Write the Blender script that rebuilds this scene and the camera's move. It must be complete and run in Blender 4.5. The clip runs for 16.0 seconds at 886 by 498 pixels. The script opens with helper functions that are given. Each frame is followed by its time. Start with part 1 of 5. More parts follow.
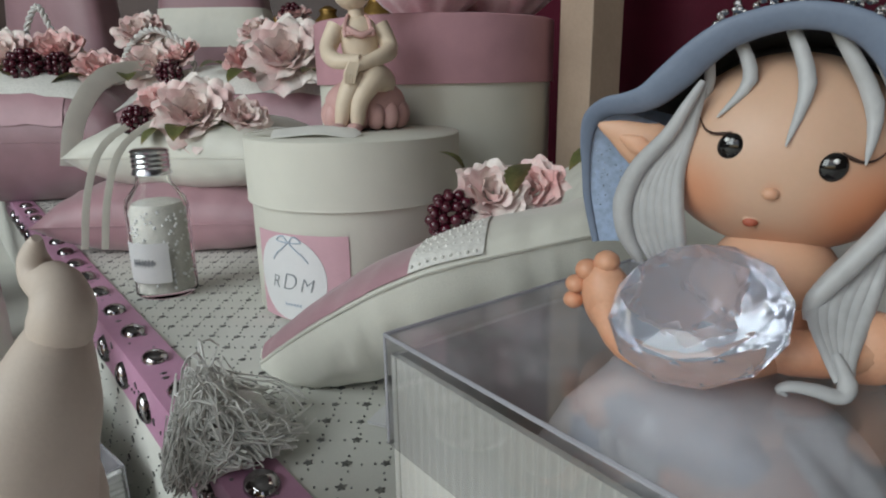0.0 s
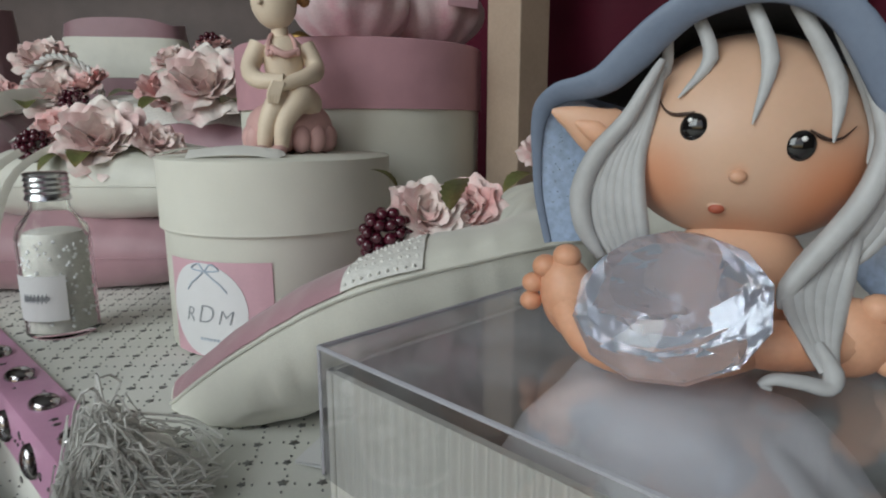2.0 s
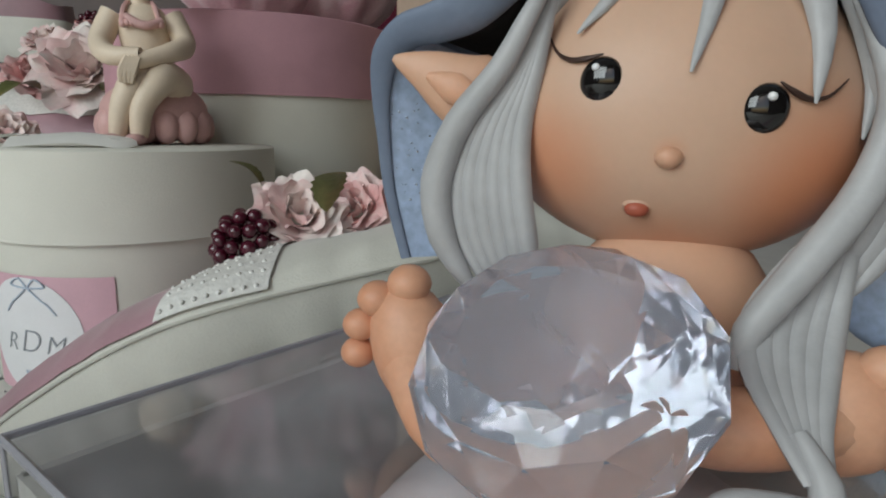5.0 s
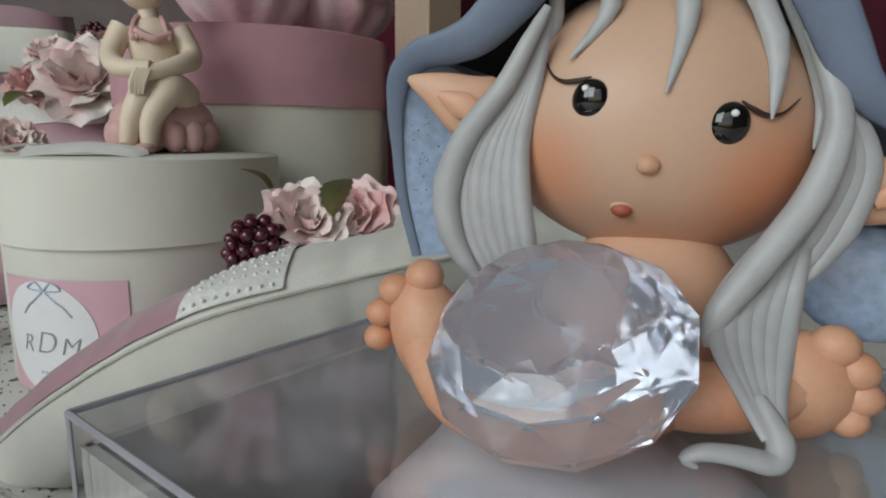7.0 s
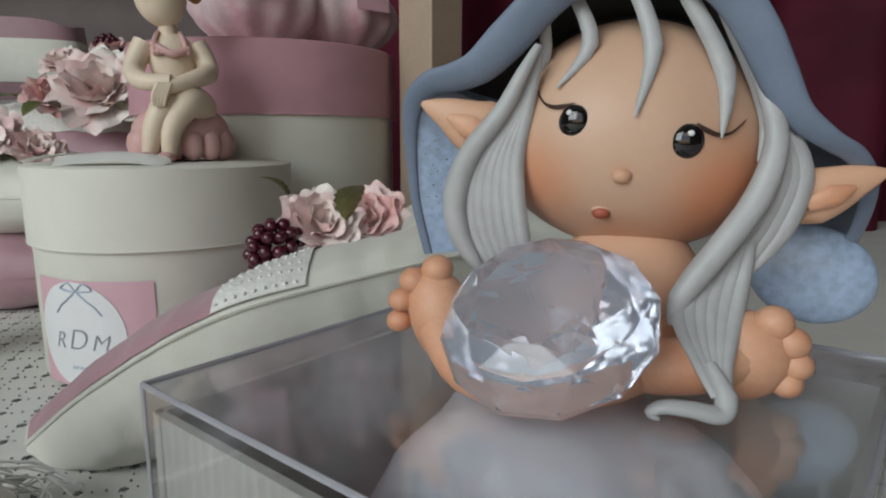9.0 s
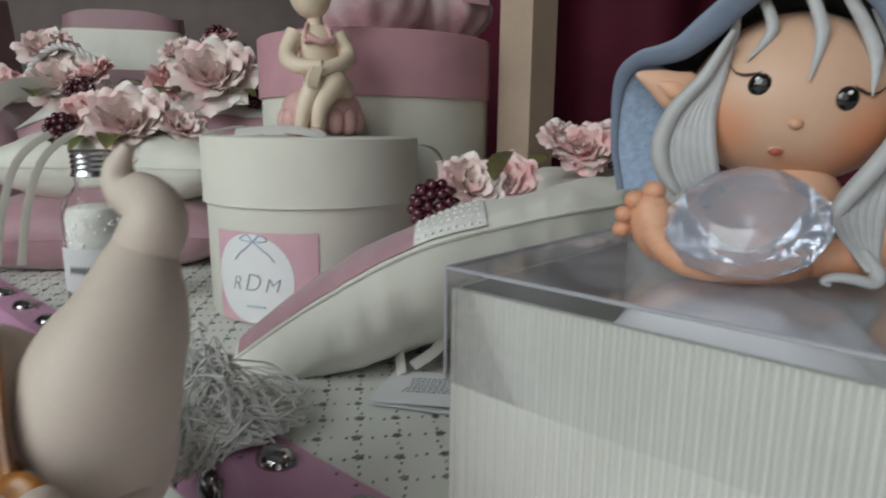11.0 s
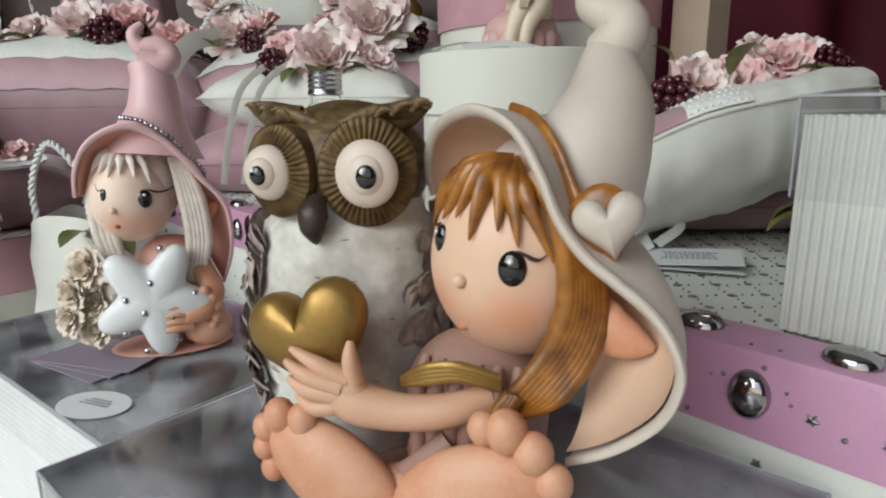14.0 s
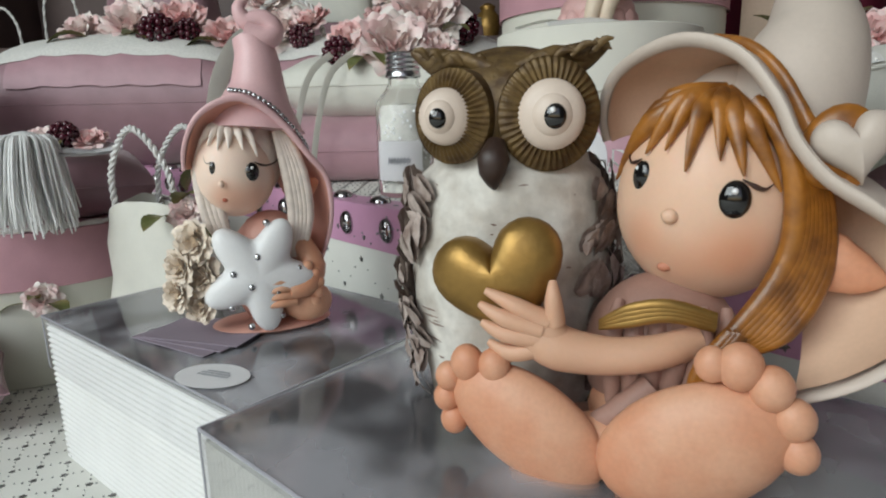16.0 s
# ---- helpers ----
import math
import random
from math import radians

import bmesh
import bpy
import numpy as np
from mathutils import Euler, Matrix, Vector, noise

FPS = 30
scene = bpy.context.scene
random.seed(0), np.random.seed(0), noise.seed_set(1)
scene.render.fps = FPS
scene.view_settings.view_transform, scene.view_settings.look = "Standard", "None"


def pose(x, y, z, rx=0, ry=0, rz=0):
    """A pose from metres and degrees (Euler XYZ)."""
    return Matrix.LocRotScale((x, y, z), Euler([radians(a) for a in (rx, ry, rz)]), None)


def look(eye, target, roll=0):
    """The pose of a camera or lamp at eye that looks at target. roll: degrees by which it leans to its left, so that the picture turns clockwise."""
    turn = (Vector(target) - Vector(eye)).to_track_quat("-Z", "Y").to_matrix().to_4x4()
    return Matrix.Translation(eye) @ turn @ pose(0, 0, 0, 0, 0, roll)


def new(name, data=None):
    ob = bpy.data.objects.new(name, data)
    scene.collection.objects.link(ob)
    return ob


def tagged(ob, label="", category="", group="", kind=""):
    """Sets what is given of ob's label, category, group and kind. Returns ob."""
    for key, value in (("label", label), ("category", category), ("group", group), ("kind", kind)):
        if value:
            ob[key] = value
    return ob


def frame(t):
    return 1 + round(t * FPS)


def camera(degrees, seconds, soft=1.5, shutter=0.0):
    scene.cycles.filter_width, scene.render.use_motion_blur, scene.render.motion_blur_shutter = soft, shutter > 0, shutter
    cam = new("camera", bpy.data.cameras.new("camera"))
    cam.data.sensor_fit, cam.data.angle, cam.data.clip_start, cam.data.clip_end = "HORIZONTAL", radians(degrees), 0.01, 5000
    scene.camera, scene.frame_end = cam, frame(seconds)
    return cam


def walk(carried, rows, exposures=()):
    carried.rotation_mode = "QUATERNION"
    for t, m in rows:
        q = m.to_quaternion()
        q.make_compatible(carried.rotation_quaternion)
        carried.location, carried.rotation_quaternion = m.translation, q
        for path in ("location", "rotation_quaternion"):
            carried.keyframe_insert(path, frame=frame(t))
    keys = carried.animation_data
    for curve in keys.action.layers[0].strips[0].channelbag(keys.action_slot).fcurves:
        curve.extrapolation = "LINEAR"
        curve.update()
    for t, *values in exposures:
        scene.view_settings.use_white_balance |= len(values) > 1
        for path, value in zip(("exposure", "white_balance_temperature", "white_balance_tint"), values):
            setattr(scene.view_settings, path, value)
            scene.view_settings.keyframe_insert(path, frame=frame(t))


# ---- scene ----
cam = camera(71.1, 16.0, soft=2.0, shutter=0.4)
PATH = [
    (0, (0.0079, 0.0072, 0.1342), (-0.0110, 0.2959, 0.0547), -0.9),
    (0.5, (0.0066, 0.0094, 0.1265), (-0.0074, 0.2998, 0.0527), -1.1),
    (1, (0.0098, 0.0108, 0.1245), (0.0107, 0.3027, 0.0553), -0.9),
    (1.5, (0.0095, 0.0123, 0.1247), (0.0205, 0.3055, 0.0617), -0.4),
    (2, (0.0029, 0.0203, 0.1202), (0.0207, 0.3139, 0.0614), -0.1),
    (2.5, (0.0063, 0.0371, 0.1167), (0.0361, 0.3302, 0.0602), 0.3),
    (3, (0.0136, 0.0513, 0.1155), (0.0520, 0.3434, 0.0588), 0.7),
    (3.5, (0.0193, 0.0597, 0.1127), (0.0644, 0.3506, 0.0548), 1.1),
    (4, (0.0253, 0.0647, 0.1141), (0.0726, 0.3551, 0.0555), 0.5),
    (4.5, (0.0280, 0.0667, 0.1135), (0.0749, 0.3573, 0.0556), 0.7),
    (7, (0.0234, 0.0545, 0.1143), (0.0737, 0.3453, 0.0601), 0.6),
    (7.5, (0.0220, 0.0513, 0.1187), (0.0728, 0.3424, 0.0667), 0.3),
    (8, (0.0219, 0.0482, 0.1187), (0.0732, 0.3395, 0.0686), 0.6),
    (8.2, (0.0220, 0.0467, 0.1182), (0.0738, 0.3379, 0.0678), 0.5),
    (10.3, (-0.0062, 0.0109, 0.1129), (0.0365, 0.3024, 0.0569), -0.1),
    (10.5, (-0.0130, 0.0065, 0.1116), (0.0269, 0.2988, 0.0575), 0.4),
    (11, (-0.0341, -0.0055, 0.1081), (-0.0013, 0.2873, 0.0515), 0.6),
    (11.5, (-0.0596, -0.0148, 0.0956), (-0.0356, 0.2780, 0.0351), 1.0),
    (12, (-0.0771, -0.0229, 0.0935), (-0.0606, 0.2698, 0.0298), 0.9),
    (12.5, (-0.0868, -0.0294, 0.0939), (-0.0742, 0.2636, 0.0305), 0.4),
    (13, (-0.0985, -0.0359, 0.0871), (-0.0942, 0.2567, 0.0211), -0.1),
    (13.5, (-0.1095, -0.0377, 0.0784), (-0.1103, 0.2543, 0.0099), -0.1),
    (14, (-0.1206, -0.0404, 0.0727), (-0.1223, 0.2517, 0.0040), -0.6),
    (14.5, (-0.1336, -0.0426, 0.0658), (-0.1368, 0.2494, -0.0029), -0.8),
    (15, (-0.1464, -0.0432, 0.0624), (-0.1509, 0.2490, -0.0057), -1.1),
    (15.5, (-0.1582, -0.0423, 0.0583), (-0.1640, 0.2502, -0.0080), -1.1),
    (16, (-0.1645, -0.0399, 0.0566), (-0.1728, 0.2528, -0.0086), -1.3),
]
walk(cam, [(t, look(eye, target, roll)) for t, eye, target, roll in PATH],
     [(0, -0.08), (4.5, -0.14), (8.2, -0.12), (10.5, -0.08), (11.5, -0.22), (13.0, 0.04), (14.5, 0.20), (16.0, 0.02)])

# ---- light ----
world = bpy.data.worlds.new("daylight")
scene.world = world
world.use_nodes = True
wn = world.node_tree
sky = wn.nodes.new("ShaderNodeTexSky")
sky.sky_type, sky.sun_disc = "NISHITA", False
sky.sun_elevation, sky.sun_rotation = radians(38), radians(200)
wn.links.new(sky.outputs["Color"], wn.nodes["Background"].inputs["Color"])
wn.nodes["Background"].inputs["Strength"].default_value = 0.10


def area_light(name, eye, target, w, h, watts, colour):
    lamp = bpy.data.lights.new(name, "AREA")
    lamp.shape, lamp.size, lamp.size_y, lamp.energy, lamp.color = "RECTANGLE", w, h, watts, colour
    ob = new(name, lamp)
    ob.matrix_world = look(eye, target)
    return ob


area_light("shop_window_light", (-1.28, -0.78, 0.90), (-0.15, 0.3, 0.0), 1.25, 1.15, 24.0, (0.90, 0.985, 0.985))
# added warm fill from above the back, without any fixture
area_light("warm_back_fill", (0.6, 1.1, 1.75), (0.0, 0.4, 0.0), 0.5, 0.5, 1.6, (1.0, 0.88, 0.74))


# ---- materials ----
def mat(name, colour, rough=0.6, metal=0.0, vary=0.12, size=60.0, bump=0.15, grain=900.0, second=None, sheen=0.0,
        coat=0.0, sss=0.0, spec=0.5, blush=None):
    """A surface with colour variation at two scales and fine relief. size, grain: noise per metre."""
    m = bpy.data.materials.new(name)
    m.use_nodes = True
    nt = m.node_tree
    b = nt.nodes["Principled BSDF"]
    co = nt.nodes.new("ShaderNodeTexCoord")
    big = nt.nodes.new("ShaderNodeTexNoise")
    big.inputs["Scale"].default_value, big.inputs["Detail"].default_value = size, 4
    fine = nt.nodes.new("ShaderNodeTexNoise")
    fine.inputs["Scale"].default_value, fine.inputs["Detail"].default_value = grain, 3
    nt.links.new(co.outputs["Object"], big.inputs["Vector"])
    nt.links.new(co.outputs["Object"], fine.inputs["Vector"])
    dark = second or [c * (1 - vary) for c in colour]
    ramp = nt.nodes.new("ShaderNodeMix")
    ramp.data_type = "RGBA"
    ramp.inputs["A"].default_value, ramp.inputs["B"].default_value = (*dark, 1), (*colour, 1)
    stretch = nt.nodes.new("ShaderNodeMapRange")
    stretch.inputs["From Min"].default_value, stretch.inputs["From Max"].default_value = 0.35, 0.62
    nt.links.new(big.outputs["Fac"], stretch.inputs["Value"])
    nt.links.new(stretch.outputs["Result"], ramp.inputs["Factor"])
    last = ramp.outputs["Result"]
    fleck = nt.nodes.new("ShaderNodeMix")
    fleck.data_type, fleck.blend_type = "RGBA", "MULTIPLY"
    fleck.inputs["Factor"].default_value = min(1.0, vary * 1.5)
    nt.links.new(last, fleck.inputs["A"])
    nt.links.new(fine.outputs["Color"], fleck.inputs["B"])
    grey = nt.nodes.new("ShaderNodeMapRange")
    grey.inputs["From Min"].default_value, grey.inputs["From Max"].default_value = 0.3, 0.7
    grey.inputs["To Min"].default_value = 0.6
    nt.links.new(fine.outputs["Fac"], grey.inputs["Value"])
    nt.links.new(grey.outputs["Result"], fleck.inputs["B"])
    last = fleck.outputs["Result"]
    for centre, radius, tint, amount in blush or ():
        d = nt.nodes.new("ShaderNodeVectorMath")
        d.operation = "DISTANCE"
        d.inputs[1].default_value = centre
        nt.links.new(co.outputs["Object"], d.inputs[0])
        fall = nt.nodes.new("ShaderNodeMapRange")
        fall.interpolation_type = "SMOOTHSTEP"
        fall.inputs["From Min"].default_value, fall.inputs["From Max"].default_value = radius, radius * 0.15
        fall.inputs["To Max"].default_value = amount
        nt.links.new(d.outputs["Value"], fall.inputs["Value"])
        mix = nt.nodes.new("ShaderNodeMix")
        mix.data_type = "RGBA"
        mix.inputs["B"].default_value = (*tint, 1)
        nt.links.new(last, mix.inputs["A"])
        nt.links.new(fall.outputs["Result"], mix.inputs["Factor"])
        last = mix.outputs["Result"]
    nt.links.new(last, b.inputs["Base Color"])
    bm_ = nt.nodes.new("ShaderNodeBump")
    bm_.inputs["Strength"].default_value, bm_.inputs["Distance"].default_value = bump, 0.0006
    nt.links.new(fine.outputs["Fac"], bm_.inputs["Height"])
    nt.links.new(bm_.outputs["Normal"], b.inputs["Normal"])
    b.inputs["Roughness"].default_value, b.inputs["Metallic"].default_value = rough, metal
    b.inputs["Sheen Weight"].default_value, b.inputs["Coat Weight"].default_value = sheen, coat
    b.inputs["Specular IOR Level"].default_value = spec
    if sss:
        b.inputs["Subsurface Weight"].default_value = sss
        b.inputs["Subsurface Scale"].default_value = 0.003
        b.inputs["Subsurface Radius"].default_value = (1.0, 0.5, 0.3)
    return m


def clear_sheet(name, tint, gloss=1.0, rough=0.04, haze=0.0):
    """Thin clear plastic: see-through, with a mirror gloss by Fresnel and a little milky haze, its blotches imitating
    reflections.
    """
    m = bpy.data.materials.new(name)
    m.use_nodes = True
    nt = m.node_tree
    nt.nodes.remove(nt.nodes["Principled BSDF"])
    t, g, f = (nt.nodes.new("ShaderNode" + k) for k in ("BsdfTransparent", "BsdfGlossy", "Fresnel"))
    t.inputs["Color"].default_value = (*tint, 1)
    g.inputs["Roughness"].default_value = rough
    f.inputs["IOR"].default_value = 1.5
    mul = nt.nodes.new("ShaderNodeMath")
    mul.operation, mul.use_clamp = "MULTIPLY", True
    mul.inputs[1].default_value = gloss
    nt.links.new(f.outputs["Fac"], mul.inputs[0])
    mix = nt.nodes.new("ShaderNodeMixShader")
    nt.links.new(mul.outputs["Value"], mix.inputs["Fac"])
    nt.links.new(t.outputs["BSDF"], mix.inputs[1])
    nt.links.new(g.outputs["BSDF"], mix.inputs[2])
    # pale diffuse blotches painted in place of cloudy reflections on the lid
    d = nt.nodes.new("ShaderNodeBsdfDiffuse")
    d.inputs["Color"].default_value = (0.7, 0.7, 0.74, 1)
    reflect_noise = nt.nodes.new("ShaderNodeTexNoise")
    reflect_noise.inputs["Scale"].default_value, reflect_noise.inputs["Detail"].default_value = 26, 3
    co = nt.nodes.new("ShaderNodeTexCoord")
    nt.links.new(co.outputs["Object"], reflect_noise.inputs["Vector"])
    hm = nt.nodes.new("ShaderNodeMath")
    hm.operation = "MULTIPLY"
    hm.inputs[1].default_value = haze * 2
    cloud = nt.nodes.new("ShaderNodeMapRange")
    cloud.interpolation_type = "SMOOTHSTEP"
    cloud.inputs["From Min"].default_value, cloud.inputs["From Max"].default_value = 0.36, 0.68
    cloud.inputs["To Min"].default_value = 0.12
    nt.links.new(reflect_noise.outputs["Fac"], cloud.inputs["Value"])
    nt.links.new(cloud.outputs["Result"], hm.inputs[0])
    mix2 = nt.nodes.new("ShaderNodeMixShader")
    nt.links.new(hm.outputs["Value"], mix2.inputs["Fac"])
    nt.links.new(mix.outputs["Shader"], mix2.inputs[1])
    nt.links.new(d.outputs["BSDF"], mix2.inputs[2])
    nt.links.new(mix2.outputs["Shader"], nt.nodes["Material Output"].inputs["Surface"])
    return m


def glass(name, colour, ior=1.49, rough=0.0, clear=1.0):
    m = bpy.data.materials.new(name)
    m.use_nodes = True
    b = m.node_tree.nodes["Principled BSDF"]
    b.inputs["Base Color"].default_value = (*colour, 1)
    b.inputs["Transmission Weight"].default_value, b.inputs["IOR"].default_value = clear, ior
    b.inputs["Roughness"].default_value = rough
    return m


CREAM_CLOTH = mat("cream_satin", (0.74, 0.73, 0.655), 0.5, vary=0.08, size=40, bump=0.3, grain=1600, sheen=0.3)
MAUVE_CLOTH = mat("mauve_satin", (0.335, 0.19, 0.22), 0.45, vary=0.12, size=40, bump=0.25, grain=1600, sheen=0.35)
PINK_CLOTH = mat("dusty_pink_satin", (0.47, 0.27, 0.31), 0.45, vary=0.1, size=50, bump=0.25, grain=1600, sheen=0.35)
LACE = mat("white_lace", (0.84, 0.83, 0.79), 0.45, vary=0.12, size=420, bump=0.6, grain=700)
RIBBON_WHITE = mat("white_satin_ribbon", (0.78, 0.77, 0.73), 0.3, vary=0.05, bump=0.1, sheen=0.3)
TABLE_CLOTH = mat("white_paper_cloth", (0.76, 0.76, 0.71), 0.7, vary=0.06, size=25, bump=0.15, grain=1200)
PINK_BAND = mat("orchid_pink_ribbon", (0.60, 0.31, 0.47), 0.4, vary=0.1, size=35, bump=0.2, grain=1300)
SILVER_STAR = mat("silver_sequin", (0.33, 0.33, 0.33), 0.28, metal=0.9, vary=0.3, size=300)
GEM = mat("smoky_mirror_gem", (0.42, 0.40, 0.41), 0.1, metal=1.0, vary=0.15, size=80, bump=0.02)
CARD_CREAM = mat("cream_card", (0.73, 0.72, 0.64), 0.75, vary=0.05, size=30, bump=0.2, grain=1500)
CARD_PINK = mat("dusty_pink_card", (0.55, 0.30, 0.345), 0.7, vary=0.1, size=50, bump=0.3, grain=1500)
CARD_GREY = mat("grey_white_corrugated_card", (0.60, 0.60, 0.56), 0.7, vary=0.07, size=30, bump=0.25, grain=1500)
CARD_WHITE = mat("white_corrugated_card", (0.78, 0.78, 0.76), 0.6, vary=0.05, size=30, bump=0.2, grain=1500)
PAPER = mat("white_paper", (0.78, 0.78, 0.79), 0.6, vary=0.04, size=40, bump=0.1)
LABEL_PINK = mat("pink_label_paper", (0.68, 0.42, 0.48), 0.65, vary=0.06, size=60)
INK = mat("grey_ink", (0.36, 0.38, 0.41), 0.6, vary=0.1)
INK_SOFT = mat("soft_grey_ink", (0.30, 0.32, 0.35), 0.6, vary=0.1)
INK_BLUE = mat("pale_blue_ink", (0.45, 0.52, 0.62), 0.6, vary=0.1)
PVC = clear_sheet("clear_box_plastic", (0.94, 0.94, 0.96), 0.45, 0.06, 0.09)
PVC_GREY = clear_sheet("grey_box_plastic", (0.74, 0.73, 0.74), 1.5, 0.07, 0.14)
PVC_SIDE = clear_sheet("clear_box_side_plastic", (0.93, 0.93, 0.94), 0.35, 0.06, 0.04)
PVC_EDGE = mat("plastic_fold", (0.42, 0.42, 0.46), 0.12, vary=0.1, spec=0.8)
BOTTLE_GLASS = glass("bottle_glass", (0.98, 0.99, 0.985), 1.16)
CRYSTAL = glass("acrylic_crystal", (0.82, 0.86, 0.97), 1.52, 0.04, 0.80)
CAP = mat("aluminium_cap", (0.72, 0.72, 0.74), 0.25, metal=1.0, vary=0.1, size=200)
WINE_CLOTH = mat("wine_red_curtain", (0.115, 0.012, 0.030), 0.7, vary=0.35, size=8, bump=0.3, grain=900, spec=0.2)
WOOD = mat("pale_beech_wood", (0.44, 0.33, 0.25), 0.6, vary=0.12, size=18, bump=0.2, grain=400)
# unseen ceiling, kept pale to raise ambient light and lid reflections
CEILING = mat("pale_bounce_ceiling", (0.50, 0.49, 0.48), 0.8, vary=0.06, size=3)
WALL = mat("shop_wall_paint", (0.22, 0.19, 0.19), 0.8, vary=0.15, size=3)
PETAL = mat("blush_rose_petal", (0.92, 0.73, 0.70), 0.5, vary=0.18, size=80, second=(0.86, 0.47, 0.46), bump=0.3, grain=600)
PETAL_PALE = mat("pale_rose_petal", (0.93, 0.85, 0.80), 0.5, vary=0.15, size=70, second=(0.84, 0.58, 0.57), bump=0.3, grain=600)
LEAF = mat("olive_leaf", (0.13, 0.14, 0.045), 0.5, vary=0.4, size=90, second=(0.25, 0.19, 0.07), bump=0.4, grain=500)
BERRY = mat("blackberry_red", (0.085, 0.008, 0.022), 0.22, vary=0.3, size=150, coat=0.4)
CORD = mat("white_twisted_cord", (0.72, 0.71, 0.69), 0.5, vary=0.1, bump=0.3)
TWINE = mat("white_tassel_thread", (0.93, 0.92, 0.89), 0.7, vary=0.2, size=120)


# ---- building helpers ----
class Clay:
    """Collects verts and faces, each face with a material, into one mesh."""

    def __init__(self):
        self.v, self.f, self.m, self.mats = [], [], [], []

    def slot(self, material):
        if material not in self.mats:
            self.mats.append(material)
        return self.mats.index(material)

    def add(self, verts, faces, material):
        k, s = len(self.v), self.slot(material)
        self.v += [tuple(p) for p in verts]
        self.f += [tuple(i + k for i in f) for f in faces]
        self.m += [s] * len(faces)

    def sheet(self, fn, nu, nv, material, wrap_u=False, wrap_v=False):
        """A grid of fn(u, v), u and v from 0 to 1."""
        cu, cv = (nu if wrap_u else nu + 1), (nv if wrap_v else nv + 1)
        verts = [fn(i / nu, j / nv) for i in range(cu) for j in range(cv)]
        faces = [(i * cv + j, (i + 1) % cu * cv + j, (i + 1) % cu * cv + (j + 1) % cv, i * cv + (j + 1) % cv)
                 for i in range(nu) for j in range(nv)]
        self.add(verts, faces, material)

    def ball(self, c, r, material, rot=(0, 0, 0), n=20, power=1.0):
        r = (r, r, r) if isinstance(r, (int, float)) else r
        m = pose(*c, *rot)

        def fn(u, v):
            a, b = u * 2 * math.pi, v * math.pi
            return m @ Vector((r[0] * math.sin(b) * math.cos(a), r[1] * math.sin(b) * math.sin(a), -r[2] * math.cos(b)))
        self.sheet(fn, n, max(6, n // 2), material, wrap_u=True)

    def tube(self, pts, radii, material, n=10, flat=1.0, side=(0, -1, 0), steps=4, cap=True):
        """A smooth tube through pts; flat squashes it along side."""
        P = [Vector(p) for p in pts]
        rr = list(radii) if isinstance(radii, (list, tuple)) else [radii] * len(P)
        line, rad = [], []
        for i in range(len(P) - 1):
            a, b = P[max(i - 1, 0)], P[min(i + 2, len(P) - 1)]
            for k in range(steps):
                s = k / steps
                t1, t2 = (P[i + 1] - a) * 0.5, (b - P[i]) * 0.5
                line.append(P[i] * (2 * s ** 3 - 3 * s ** 2 + 1) + t1 * (s ** 3 - 2 * s ** 2 + s) + P[i + 1] * (3 * s ** 2 - 2 * s ** 3) + t2 * (s ** 3 - s ** 2))
                rad.append(rr[i] * (1 - s) + rr[i + 1] * s)
        line.append(P[-1])
        rad.append(rr[-1])
        verts, faces = [], []
        ref = Vector(side)
        for i, p in enumerate(line):
            d = (line[min(i + 1, len(line) - 1)] - line[max(i - 1, 0)]).normalized()
            x = d.cross(ref)
            x = x.normalized() if x.length > 1e-6 else d.orthogonal().normalized()
            y = d.cross(x).normalized()
            ref = y if y.dot(ref) > 0 else -y
            for k in range(n):
                a = 2 * math.pi * k / n
                verts.append(p + x * (rad[i] * math.cos(a)) + ref * (rad[i] * flat * math.sin(a)))
        L = len(line)
        for i in range(L - 1):
            faces += [(i * n + k, i * n + (k + 1) % n, (i + 1) * n + (k + 1) % n, (i + 1) * n + k) for k in range(n)]
        if cap:
            faces += [tuple(range(n))[::-1], tuple(range((L - 1) * n, L * n))]
        self.add(verts, faces, material)

    def lathe(self, profile, material, n=48, m=None):
        m = m or Matrix()
        k = len(profile)
        verts = [m @ Vector((r * math.cos(2 * math.pi * i / n), r * math.sin(2 * math.pi * i / n), z)) for i in range(n) for r, z in profile]
        faces = [(i * k + j, (i + 1) % n * k + j, (i + 1) % n * k + j + 1, i * k + j + 1) for i in range(n) for j in range(k - 1)]
        self.add(verts, faces, material)

    def slab(self, lo, hi, material, bevel=0.0, m=None):
        bm = bmesh.new()
        size = [b - a for a, b in zip(lo, hi)]
        mid = [(a + b) / 2 for a, b in zip(lo, hi)]
        bmesh.ops.create_cube(bm, size=1, matrix=Matrix.Translation(mid) @ Matrix.Diagonal((*size, 1)))
        if bevel:
            bmesh.ops.bevel(bm, geom=bm.edges[:], offset=bevel, segments=2, affect="EDGES", profile=0.5)
        m = m or Matrix()
        bm.verts.index_update()
        self.add([m @ v.co for v in bm.verts], [[v.index for v in f.verts] for f in bm.faces], material)
        bm.free()

    def mesh(self, name, smooth=True):
        me = bpy.data.meshes.new(name)
        me.from_pydata(self.v, [], self.f)
        for mm in self.mats:
            me.materials.append(mm)
        me.polygons.foreach_set("material_index", self.m)
        if smooth:
            me.polygons.foreach_set("use_smooth", [True] * len(self.f))
        bm = bmesh.new()
        bm.from_mesh(me)
        bmesh.ops.remove_doubles(bm, verts=bm.verts, dist=1e-6)
        bmesh.ops.recalc_face_normals(bm, faces=bm.faces)
